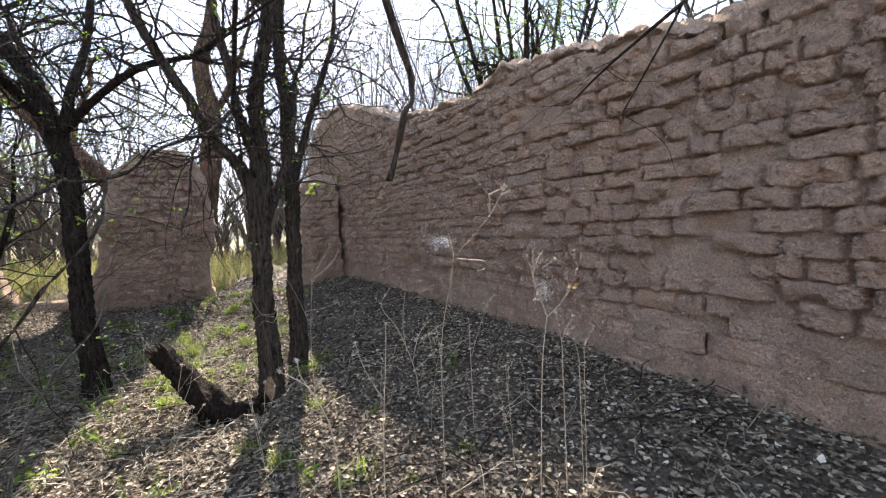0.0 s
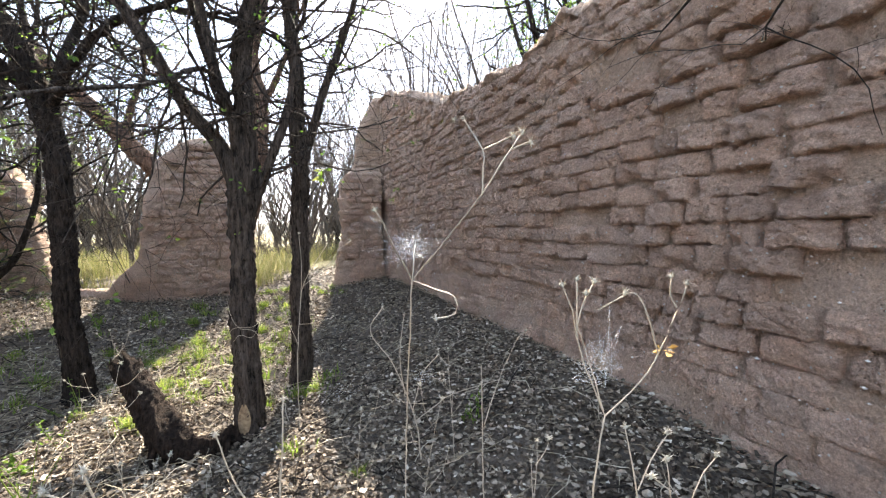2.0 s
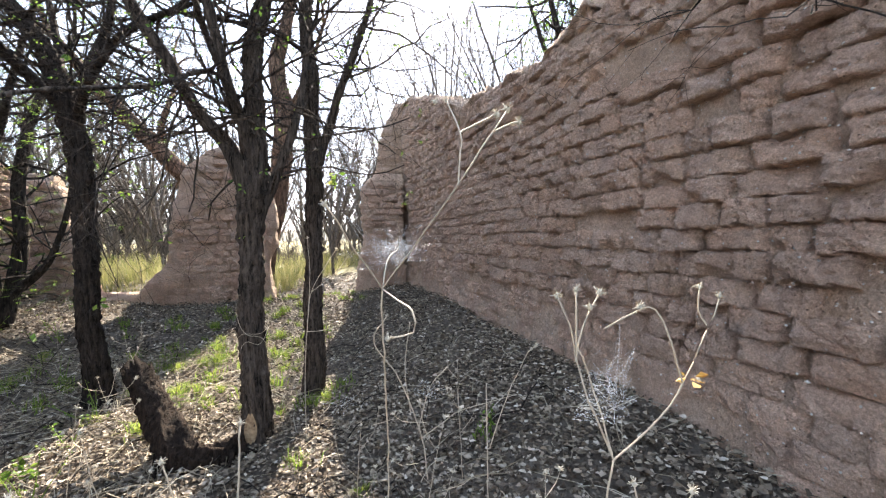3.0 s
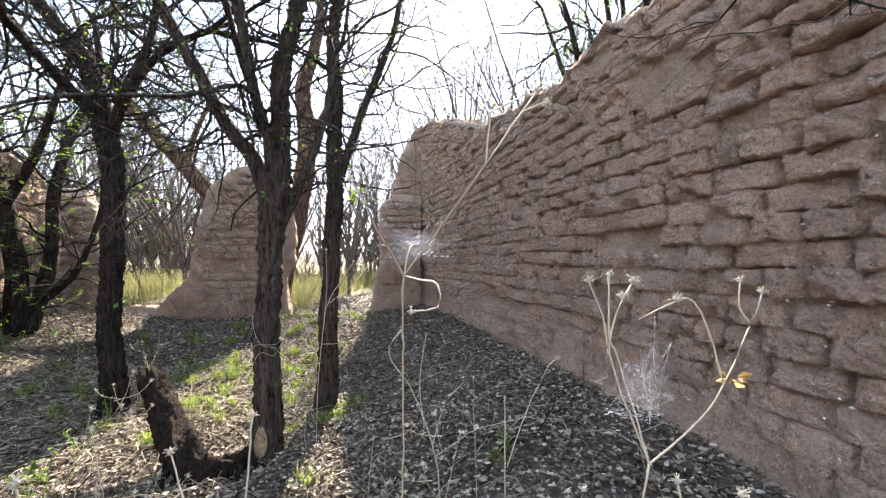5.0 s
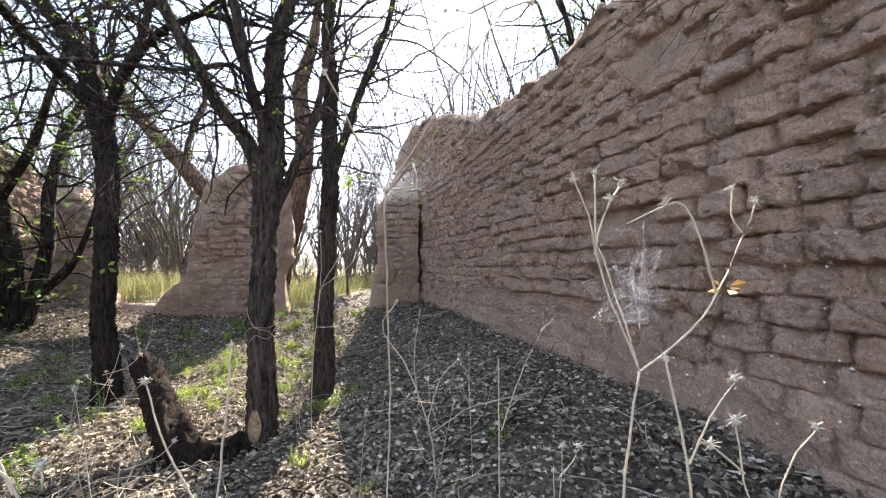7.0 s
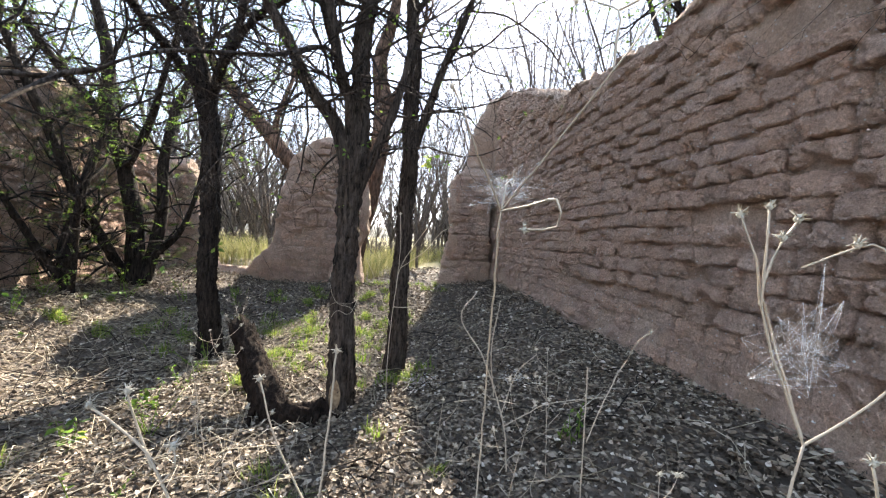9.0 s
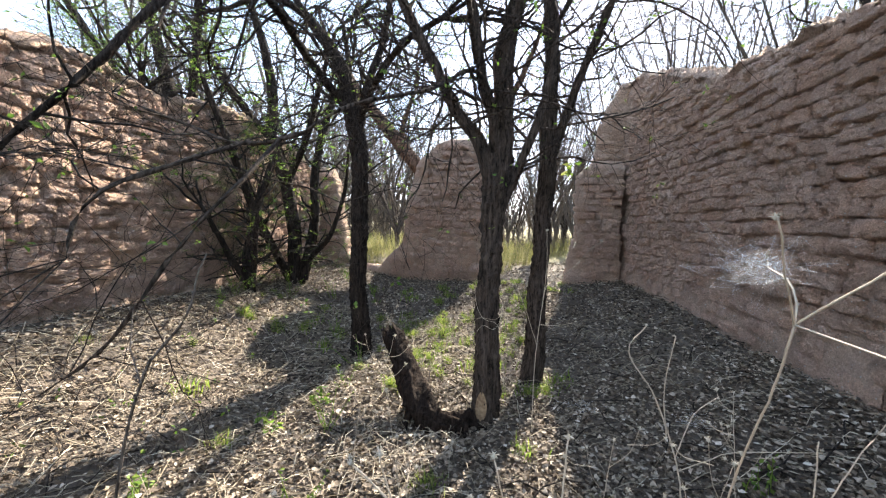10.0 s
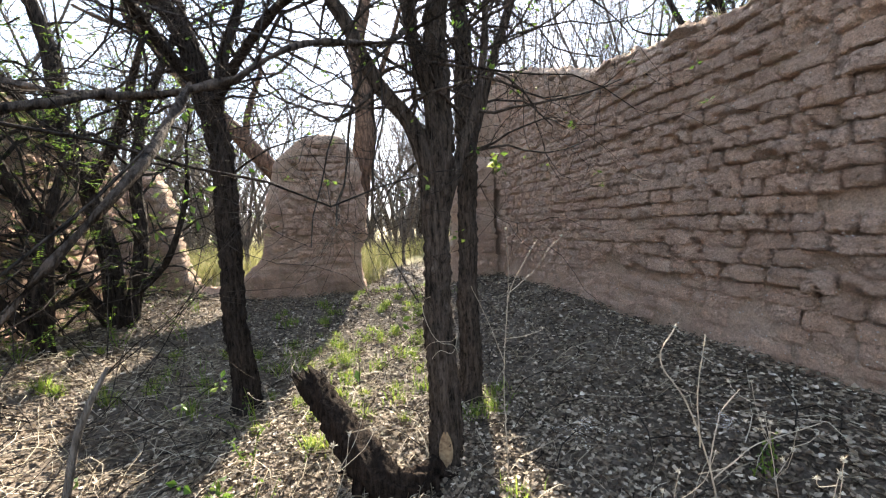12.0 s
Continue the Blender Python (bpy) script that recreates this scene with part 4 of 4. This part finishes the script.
for i in range(7):
    for j in range(5):
        a = -1.72 + 0.72 * (j / 4 - 0.5) * (1 - abs(i / 6 - 0.45) ** 2 * 2.2)
        z = 0.05 + 0.2 * i / 6 + 0.012 * math.sin(j * 2.3)
        r = 0.124 - 0.1 * max(0, z - 0.1) * 0.6
        v.append((0.43 + math.cos(a) * r, 3.9 + math.sin(a) * r, z))
for i in range(6):
    for j in range(4):
        f.append((i * 5 + j, i * 5 + j + 1, i * 5 + j + 6, i * 5 + j + 5))
scar = mesh_object("bark_scar", v, f, m)
scar.parent = [o for o in bpy.data.objects if o.name == "forked_tree"][0]
scar.location = -scar.parent.location
scar["label"] = "pale bare wood where bark is gone"
root = tagged(new("dry_vine"), "thin pale dry vine wound round the trunk", "vine")
root.location = Vector((0.43, 3.9, 0.1)) * U
t = Tubes()
for s0, turns, z0, z1 in ((0.3, 1.6, 0.5, 0.95), (2.0, -1.2, 0.35, 1.1), (4.0, 0.9, 0.6, 0.85)):
    t.add([(math.cos(s0 + turns * 6.283 * k / 30) * 0.105, math.sin(s0 + turns * 6.283 * k / 30) * 0.105, z0 + (z1 - z0) * k / 30 + 0.03 * math.sin(k * 0.7)) for k in range(31)], [0.0013] * 31, 4)
t.done("tendril", MAT_STALK, root)


# ---- dry flower stalks and webs ----
def seed_head(p, size, rng, parent):
    t = Tubes()
    t.add([p - Vector((0, 0, size * 0.35)), p - Vector((0, 0, size * 0.1)), p + Vector((0, 0, size * 0.25))], [size * 0.12, size * 0.3, size * 0.1], 6)
    for _ in range(18):
        d = Vector((rng.gauss(0, 1), rng.gauss(0, 1), rng.gauss(0.35, 0.7))).normalized()
        t.add([p, p + d * size * rng.uniform(0.45, 0.75)], [size * 0.05, size * 0.035], 3, 0, False)
    t.done("seed_head", MAT_HEAD, parent)


def dry_weed(label, stems, heads, seed, size=0.022, thick=0.0045):
    """stems: polylines, the first one from the ground; heads: tips with dry flowers."""
    rng = random.Random(seed)
    base = Vector(stems[0][0])
    root = tagged(new("dry_weed"), label, "weed", "dry weeds")
    root.location = base * U
    for n, pts in enumerate(stems):
        pts = [Vector(p) - base for p in pts]
        if n == 0:
            pts[0] = pts[0] - Vector((0, 0, 0.03))
        path, rad = smooth_path(pts, [thick * (0.62 if n == 0 else 0.45) * (1 - 0.45 * i / len(pts)) for i in range(len(pts))], 0.03)
        path = [p + Vector((n3(p.z * 9, n, 0, 2), n3(p.z * 9, n, 7, 2), 0)) * 0.004 for p in path]
        t = Tubes()
        t.add(path, rad, 5)
        t.done("stalk", MAT_STALK, root)
    for p in heads:
        seed_head(Vector(p) - base, size * rng.uniform(0.8, 1.2), rng, root)
    return root


def gz(x, y):
    return (x, y, ground_z(x, y))


dry_weed("tall dry stalk forking into arms with faded flower heads", [
    [gz(1.34, 1.36), (1.37, 1.35, 0.7), (1.39, 1.34, 0.96), (1.41, 1.34, 1.05)],
    [(1.41, 1.34, 1.05), (1.48, 1.34, 1.09), (1.55, 1.34, 1.15), (1.585, 1.34, 1.2), (1.65, 1.34, 1.32)],
    [(1.62, 1.34, 1.27), (1.605, 1.345, 1.3), (1.6, 1.34, 1.34)],
    [(1.56, 1.34, 1.17), (1.52, 1.33, 1.26), (1.49, 1.33, 1.31), (1.465, 1.34, 1.31), (1.4, 1.35, 1.28)],
    [(1.41, 1.34, 1.05), (1.36, 1.34, 1.16), (1.335, 1.34, 1.24), (1.325, 1.34, 1.29), (1.3, 1.34, 1.34)],
    [(1.335, 1.34, 1.23), (1.33, 1.33, 1.29), (1.33, 1.33, 1.35)],
    [(1.335, 1.34, 1.23), (1.355, 1.35, 1.29), (1.39, 1.35, 1.34)],
    [(1.405, 1.34, 1.06), (1.4, 1.36, 1.12), (1.38, 1.37, 1.2), (1.35, 1.36, 1.25)],
], [(1.65, 1.34, 1.325), (1.6, 1.34, 1.345), (1.3, 1.34, 1.345), (1.33, 1.33, 1.355), (1.39, 1.35, 1.345), (1.37, 1.35, 1.32), (1.465, 1.34, 1.315), (1.6, 1.34, 1.17)], 301, 0.017, 0.0042)
dry_weed("very tall dry stalk with drooping side stems and webs", [
    [gz(1.06, 1.78), (1.065, 1.775, 0.5), (1.075, 1.765, 0.9), (1.039, 1.541, 1.346), (1.109, 1.749, 1.419), (1.109, 1.749, 1.449)],
    [(1.039, 1.541, 1.346), (1.083, 1.481, 1.42), (1.121, 1.429, 1.485), (1.148, 1.391, 1.531), (1.191, 1.385, 1.595), (1.234, 1.379, 1.658)],
    [(1.148, 1.391, 1.531), (1.156, 1.404, 1.587), (1.161, 1.412, 1.624), (1.174, 1.503, 1.687), (1.183, 1.563, 1.729)],
    [(1.208, 1.383, 1.62), (1.24, 1.38, 1.635), (1.254, 1.379, 1.638)],
    [(1.039, 1.541, 1.346), (1.044, 1.396, 1.344), (1.047, 1.3, 1.343), (1.047, 1.3, 1.313), (1.012, 1.3, 1.308)],
    [(1.039, 1.541, 1.346), (0.986, 1.476, 1.423), (0.933, 1.412, 1.5)],
    [(1.161, 1.412, 1.624), (1.205, 1.392, 1.644), (1.214, 1.379, 1.648)],
], [(1.234, 1.379, 1.658), (1.254, 1.379, 1.638), (1.214, 1.379, 1.648), (1.183, 1.563, 1.729), (1.158, 1.563, 1.724), (0.933, 1.412, 1.5), (1.012, 1.3, 1.308)], 302, 0.016, 0.0038)
dry_weed("low dry stalks with pale fluffy flower heads", [
    [gz(1.4, 1.24), (1.38, 1.22, 0.8), (1.36, 1.2, 0.95), (1.34, 1.2, 1.06), (1.33, 1.2, 1.1)],
    [(1.36, 1.2, 0.98), (1.39, 1.2, 1.03), (1.43, 1.2, 1.07)],
    [gz(1.46, 1.2), (1.46, 1.2, 0.8), (1.44, 1.2, 0.95), (1.43, 1.2, 1.02)],
    [(1.44, 1.2, 0.96), (1.39, 1.2, 1.0)],
    [gz(1.48, 1.2), (1.49, 1.2, 0.8), (1.5, 1.2, 0.94), (1.56, 1.2, 1.0)],
], [(1.33, 1.2, 1.105), (1.43, 1.2, 1.075), (1.43, 1.2, 1.025), (1.39, 1.2, 1.0), (1.56, 1.2, 1.005)], 303, 0.018, 0.0032)
dry_weed("slim dry stalk with one bent arm", [
    [gz(1.52, 2.2), (1.52, 2.2, 0.5), (1.52, 2.2, 0.88)],
    [(1.53, 2.2, 0.62), (1.6, 2.2, 0.8), (1.7, 2.2, 0.98), (1.74, 2.2, 1.0)],
], [(1.74, 2.2, 1.01)], 304, 0.02, 0.005)
dry_weed("dry branching stalk beside the slender tree", [
    [gz(0.78, 3.72), (0.78, 3.75, 0.49), (0.81, 3.75, 0.9), (0.85, 3.75, 1.11), (1.01, 3.75, 1.37)],
    [(0.84, 3.75, 1.08), (1.0, 3.75, 1.2), (1.1, 3.75, 1.33), (1.18, 3.75, 1.39)],
    [(0.8, 3.75, 0.8), (0.9, 3.75, 0.8), (1.04, 3.75, 0.83)],
    [(0.79, 3.75, 0.65), (0.7, 3.75, 0.9), (0.6, 3.75, 1.13)],
    [(0.81, 3.75, 0.9), (0.83, 3.74, 1.2), (0.82, 3.74, 1.45)],
], [(1.01, 3.75, 1.38), (1.18, 3.75, 1.4), (1.04, 3.75, 0.84), (0.82, 3.74, 1.46)], 305, 0.022, 0.005)
dry_weed("pale dead stalks bent over near the wall", [
    [gz(1.45, 2.9), (1.42, 2.9, 0.35), (1.3, 2.9, 0.69), (1.17, 2.9, 0.9), (1.24, 2.9, 1.03)],
    [(1.42, 2.9, 0.35), (1.55, 2.9, 0.42), (1.65, 2.9, 0.47), (2.0, 2.9, 0.52)],
    [(1.36, 2.9, 0.5), (1.33, 2.88, 0.75), (1.36, 2.87, 1.0)],
    [(1.4, 2.9, 0.4), (1.48, 2.92, 0.62), (1.58, 2.92, 0.72)],
], [(1.24, 2.9, 1.035), (2.0, 2.9, 0.53)], 306, 0.018, 0.007)

dry_weed("forking dry weed with white tufted heads among leaves", [
    [gz(0.5, 1.7), (0.48, 1.7, 0.57), (0.41, 1.7, 0.8), (0.35, 1.7, 0.88), (0.28, 1.7, 0.93)],
    [(0.4, 1.7, 0.81), (0.36, 1.71, 0.9), (0.35, 1.7, 0.96)],
    [(0.42, 1.7, 0.78), (0.45, 1.69, 0.82), (0.44, 1.7, 0.85)],
], [(0.28, 1.7, 0.935), (0.35, 1.7, 0.965), (0.44, 1.7, 0.855)], 307, 0.024, 0.006)
dry_weed("slim dry weed with tufted heads in the open", [
    [gz(0.7, 1.72), (0.71, 1.71, 0.5), (0.74, 1.7, 0.89), (0.75, 1.7, 1.05)],
    [(0.72, 1.7, 0.7), (0.64, 1.7, 0.86), (0.6, 1.7, 0.99)],
], [(0.75, 1.7, 1.055), (0.6, 1.7, 0.995)], 308, 0.022, 0.005)


def random_weed(x, y, height, seed, label):
    rng = random.Random(seed)
    x0, y0, z0 = gz(x, y)
    lean = Vector((rng.gauss(0, 0.12), rng.gauss(0, 0.12), 0))
    main = [Vector((x0, y0, z0)) + lean * (k / 4) ** 1.5 * height + Vector((0, 0, height * k / 4)) for k in range(5)]
    stems, heads = [main], [main[-1]]
    for k in range(rng.randint(3, 5)):
        i = rng.randint(1, 3)
        a, ln = rng.uniform(0, 6.283), height * rng.uniform(0.25, 0.5)
        p = main[i]
        tip = p + Vector((math.cos(a) * ln * 0.55, math.sin(a) * ln * 0.55, ln))
        stems.append([p, p.lerp(tip, 0.5) + Vector((math.cos(a), math.sin(a), 0)) * ln * 0.12, tip])
        heads.append(tip)
        b = a + rng.uniform(-1, 1)
        tip2 = tip + Vector((math.cos(b) * ln * 0.4, math.sin(b) * ln * 0.4, -ln * 0.1))
        stems.append([p.lerp(tip, 0.6), p.lerp(tip2, 0.8), tip2])
        heads.append(tip2)
    dry_weed(label, stems, heads, seed, 0.02, 0.0032)


for i, (x, y, h) in enumerate([(1.32, 2.45, 0.6), (1.05, 2.75, 0.55), (1.6, 2.75, 0.5), (0.25, 2.35, 0.85), (-0.25, 3.0, 0.7), (-1.45, 8.5, 0.9), (-1.2, 8.6, 0.8), (-0.45, 8.55, 1.0), (-0.8, 8.5, 0.6), (-0.6, 4.3, 0.7), (-1.9, 6.2, 0.7), (-0.35, 1.9, 0.7), (-2.0, 8.4, 0.8), (1.5, 1.75, 0.55)]):
    random_weed(x, y, h, 330 + i, "dry branching weed with faded seed heads")

root = tagged(new("dead_branch"), "thin grey dead branch arching up from the leaves", "branch")
root.location = Vector((-0.75, 1.95, ground_z(-0.75, 1.95))) * U
off = Vector((-0.75, 1.95, ground_z(-0.75, 1.95)))
t = Tubes()
path, rad = smooth_path([Vector(p) - off for p in ((-0.75, 1.95, off.z - 0.03), (-0.6, 1.93, 0.7), (-0.48, 1.9, 0.99), (-0.44, 1.9, 1.05), (-0.33, 1.9, 1.18), (-0.29, 1.9, 1.31), (-0.26, 1.9, 1.37))], [0.005, 0.005, 0.0045, 0.0045, 0.004, 0.0035, 0.002], 0.03)
t.add(path, rad, 7, 0.2)
t.done("stem", MAT_GREY_BARK, root)
t = Tubes()
t.add([path[len(path) * 2 // 3], path[len(path) * 2 // 3] + Vector((-0.06, 0.02, 0.1)), path[len(path) * 2 // 3] + Vector((-0.08, 0.05, 0.22))], [0.004, 0.003, 0.0015], 4)
t.done("side_twig", MAT_GREY_BARK, root)

m, ns, ls, bs = node_mat("spider_silk", 0.5)
bs.inputs["Base Color"].default_value = (0.85, 0.85, 0.85, 1)
MAT_SILK = m


def cobweb(label, centre, size, strands, seed):
    rng = random.Random(seed)
    c = Vector(centre)
    root = tagged(new("cobweb"), label, "cobweb", "cobwebs")
    root.location = c * U
    t = Tubes()
    pts = [Vector((rng.gauss(0, size[0]), rng.gauss(0, size[1]), rng.gauss(0, size[2]))) for _ in range(max(14, strands // 3))]
    for _ in range(strands):
        a, b = rng.sample(pts, 2)
        mid = (a + b) / 2 - Vector((0, 0, (a - b).length * 0.08))
        t.add([a, mid, b], [0.00008] * 3, 3, 0, False)
    tagged(t.done("silk", MAT_SILK, root), kind="stuff")


cobweb("white cobweb slung between the dry stalks", (1.41, 1.34, 1.18), (0.035, 0.02, 0.045), 110, 1)
cobweb("dusty white cobweb on the tall stalk", (1.109, 1.749, 1.419), (0.045, 0.03, 0.028), 190, 2)
cobweb("small pale cobweb close above the leaves", (1.05, 3.3, 0.45), (0.08, 0.06, 0.03), 60, 3)
cobweb("pale cobweb on bent dead stalks", (1.45, 2.88, 0.62), (0.06, 0.04, 0.03), 70, 4)
v, f = leaf_cards(random.Random(9), [Vector((0, 0, 0)), Vector((0.004, 0, 0.004))], 0.024, 3)
m, ns, ls, bs = node_mat("orange_leaf", 0.7)
ls.new(ramp(ns, ls, noise_tex(ns, ls, coords(ns), 60, 3), [(0.3, (0.35, 0.17, 0.03)), (0.7, (0.6, 0.36, 0.1))]), bs.inputs["Base Color"])
ob = tagged(mesh_object("curled_leaf", v, f, m, smooth=False), "curled orange dead leaf caught on a stalk", "leaf")
ob.location = Vector((1.57, 1.335, 1.175)) * U


# ---- adobe bricks ----
def brick_meshes(count, seed):
    """Eroded mud bricks of unit size: along x, out of the wall along y, up z."""
    rng, out = random.Random(seed), []
    nx, nz = 18, 11
    for b in range(count):
        v, f, ox = [], [], rng.uniform(0, 100)
        chip = (rng.uniform(-0.5, 0.5), rng.choice((-0.5, 0.5)), rng.uniform(0.0, 0.9))
        worn = rng.uniform(5.0, 14.0)
        for j in range(nz + 1):
            for i in range(nx + 1):
                x, z = i / nx - 0.5, j / nz - 0.5
                ragged = 0.05 * noise.noise(Vector((x * 8, z * 5, ox)))
                low, high = min(1.0, max(0.0, -2 * z + ragged)), min(1.0, max(0.0, 2 * z + ragged))
                ez = (1 - low ** 14) ** 0.4 if z < 0 else (1 - high ** worn) ** 0.5
                e = max(0.0, 1 - min(1.0, abs(2 * x) + ragged * 0.5) ** 9) ** 0.45 * ez
                d = -1.1 + 1.7 * e - 0.35 * z * e
                for size, much in ((2.2, 0.26), (5.5, 0.3), (12, 0.34), (26, 0.32)):
                    d += much * noise.noise(Vector((x * size * 1.3 + ox, z * size * 0.75, b + size)))
                d -= 0.55 * max(0.0, noise.noise(Vector((x * 9 + ox, z * 5, b + 40))) - 0.25)
                d -= chip[2] * max(0, 1 - math.hypot(x - chip[0], (z - chip[1]) * 0.7) / 0.4) * 3.0
                wx = x + 0.04 * noise.noise(Vector((z * 4, ox, 1))) * (abs(x) > 0.3)
                wz = z + 0.08 * noise.noise(Vector((x * 3.0, ox, 2))) + 0.06 * noise.noise(Vector((x * 9, ox, 5))) + 0.04 * noise.noise(Vector((x * 21, ox, 7)))
                v.append((wx, d, wz))
        for j in range(nz):
            for i in range(nx):
                a = j * (nx + 1) + i
                f.append((a + 1, a, a + nx + 1, a + nx + 2))
        rim = [i for i in range(nx + 1)] + [(j + 1) * (nx + 1) - 1 for j in range(1, nz + 1)] + [nz * (nx + 1) + i for i in range(nx - 1, -1, -1)] + [j * (nx + 1) for j in range(nz - 1, 0, -1)]
        k = len(v)
        v += [(v[r][0], -4.5, v[r][2]) for r in rim]
        for q in range(len(rim)):
            n = (q + 1) % len(rim)
            f.append((rim[q], rim[n], k + n, k + q))
        f.append(tuple(range(k, k + len(rim))))
        me = bpy.data.meshes.new("brick")
        me.from_pydata(v, [], f)
        me.polygons.foreach_set("use_smooth", [True] * len(me.polygons))
        me.materials.append(MAT_BRICK)
        out.append(me)
    return out


BRICKS = brick_meshes(48, 77)
COURSE = 0.128


def lay(wall, along, normal, face, u0, u1, z0, top, bottom, inside, proud, seed, gaps=()):
    """Courses of bricks on a wall's face. face(u, z): a point of the face."""
    rng = random.Random(seed)
    z, row = z0, 0
    turn = Matrix((along, normal, (0, 0, 1))).transposed().to_4x4()
    while z < 4.6:
        u = u0 - rng.uniform(0, 0.4)
        while u < u1:
            ln = rng.choice((0.16, 0.2, 0.24, 0.28, 0.32, 0.36)) * rng.uniform(0.92, 1.08)
            c, zc = u + ln / 2, z + COURSE / 2 + 0.022 * n3(u, row * 0.2, 0, 0.6)
            u += ln
            ok = inside(c, zc) and inside(c - ln * 0.4, zc) and inside(c + ln * 0.4, zc) and zc + 0.06 < top(c) and zc > bottom(c)
            if not ok or rng.random() < (0.035 if zc > 1.0 else 0.15) or any(abs(c - g[0]) < g[2] and abs(zc - g[1]) < g[3] for g in gaps):
                continue
            p = Vector(face(c, zc))
            d = proud(c, zc) * rng.uniform(0.88, 1.12)
            out = proud(c, zc) * (rng.uniform(-0.3, 0.3) if rng.random() < 0.85 else rng.uniform(-0.9, 0.6))
            ob = new("brick", rng.choice(BRICKS))
            ob.parent = wall
            ob.matrix_basis = Matrix.Translation((p + Vector(normal) * out) * U) @ turn @ pose(0, 0, rng.gauss(0, 0.006), rng.gauss(0, 1.8), rng.gauss(0, 1.0), rng.gauss(0, 1.6)) @ Matrix.Diagonal((ln * 0.925 * U * rng.choice((-1, 1)), d * U, COURSE * U * rng.uniform(0.98, 1.14), 1))
        z += COURSE
        row += 1


def right_proud(y, z):
    return 0.013 + 0.030 * smooth_step((z - 0.5) / 0.6) + 0.012 * n3(y, z, 0, 1.1)


lay(wall_right, (0, 1, 0), (-1, 0, 0), lambda y, z: (right_face(y) - 0.012 + 0.022 * fbm(y, z, 1, 1.3) - 0.05 * max(0, 1 - z / 0.9) + 0.09 * max(0, (z - right_top(y) + 0.35) / 0.35) ** 2, y, z), -0.9, 8.9, 0.2, lambda y: right_top(y) - 0.05, lambda y: ground_z(2.7, y) + 0.02,
    lambda y, z: True, right_proud, 5, ((1.5, 1.25, 0.24, 0.1), (2.74, 2.5, 0.14, 0.1), (1.45, 1.68, 0.2, 0.05)))
lay(wall_left, (0, -1, 0), (1, 0, 0), lambda u, z: (-3.52 + 0.012 - 0.022 * fbm(-u, z, 1, 1.3) + 0.05 * max(0, 1 - z / 0.9) - 0.09 * max(0, (z - left_top(-u) + 0.35) / 0.35) ** 2, -u, z), -8.9, -1.2, 0.3, lambda u: left_top(-u) - 0.05, lambda u: ground_z(-3.4, -u) + 0.02,
    lambda u, z: True, lambda u, z: 0.037 + 0.012 * n3(u, z, 4, 1.2), 6, ((-4.6, 0.95, 0.2, 0.1),))
lay(wall_pillar, (-1, 0, 0), (0, -1, 0), lambda u, z: (-u, 8.96, z), -0.2, 2.4, 0.25, lambda u: 3.15, lambda u: 0.1,
    lambda u, z: curve_at(PIL_L, z + 0.05) + 0.06 < -u < curve_at(PIL_R, z + 0.05) - 0.06, lambda u, z: 0.045, 7)
lay(wall_stub, (-1, 0, 0), (0, -1, 0), lambda u, z: (-u, 8.965, z), -2.6, -1.4, 0.4, lambda u: 2.7, lambda u: 0.3,
    lambda u, z: curve_at(STUB_L, z + 0.05) + 0.05 < -u < 2.5, lambda u, z: 0.042, 8)
lay(wall_remnant, (-1, 0, 0), (0, -1, 0), lambda u, z: (-u, 8.985, z), 2.6, 3.6, 0.3, lambda u: 2.5, lambda u: 0.3,
    lambda u, z: -u < curve_at(REM_R, z + 0.05) - 0.05, lambda u, z: 0.03, 9)


def pebbles(wall, face, normal, u_range, z_range, count, seed):
    """Small pale stones bedded in the mud, each standing out of it a little."""
    rng = random.Random(seed)
    v, f = [], []
    for _ in range(count):
        c = Vector(face(rng.uniform(*u_range), rng.uniform(*z_range))) + Vector(normal) * rng.uniform(0.012, 0.03)
        r = 0.0025 + 0.0065 * rng.random() ** 3
        k = len(v)
        for d in ((1, 0, 0), (-1, 0, 0), (0, 1, 0), (0, -1, 0), (0, 0, 1), (0, 0, -1)):
            v.append(c + Vector((d[0] * rng.uniform(0.6, 1.2), d[1] * rng.uniform(0.7, 1.6), d[2] * rng.uniform(0.6, 1.1))) * r)
        for a, b in ((2, 4), (4, 3), (3, 5), (5, 2)):
            f += [(k, k + a, k + b), (k + 1, k + b, k + a)]
    return tagged(mesh_object("pebble", v, f, MAT_PEBBLE, wall, "small pale stones bedded in the mud", smooth=False), kind="stuff")


MAT_PEBBLE = island_material("pale_stone", [(0.0, (0.22, 0.16, 0.13)), (0.4, (0.42, 0.34, 0.29)), (0.8, (0.58, 0.52, 0.47)), (1.0, (0.72, 0.68, 0.64))], 0.85)
pebbles(wall_right, lambda y, z: (right_face(y) + 0.022 * fbm(y, z, 1, 1.3) - 0.05 * max(0, 1 - z / 0.9), y, z), (-1, 0, 0), (0.3, 7.0), (0.5, 2.6), 3200, 91)
pebbles(wall_left, lambda y, z: (-3.52 - 0.022 * fbm(y, z, 1, 1.3) + 0.05 * max(0, 1 - z / 0.9), y, z), (1, 0, 0), (1.5, 7.0), (0.6, 2.6), 1200, 92)
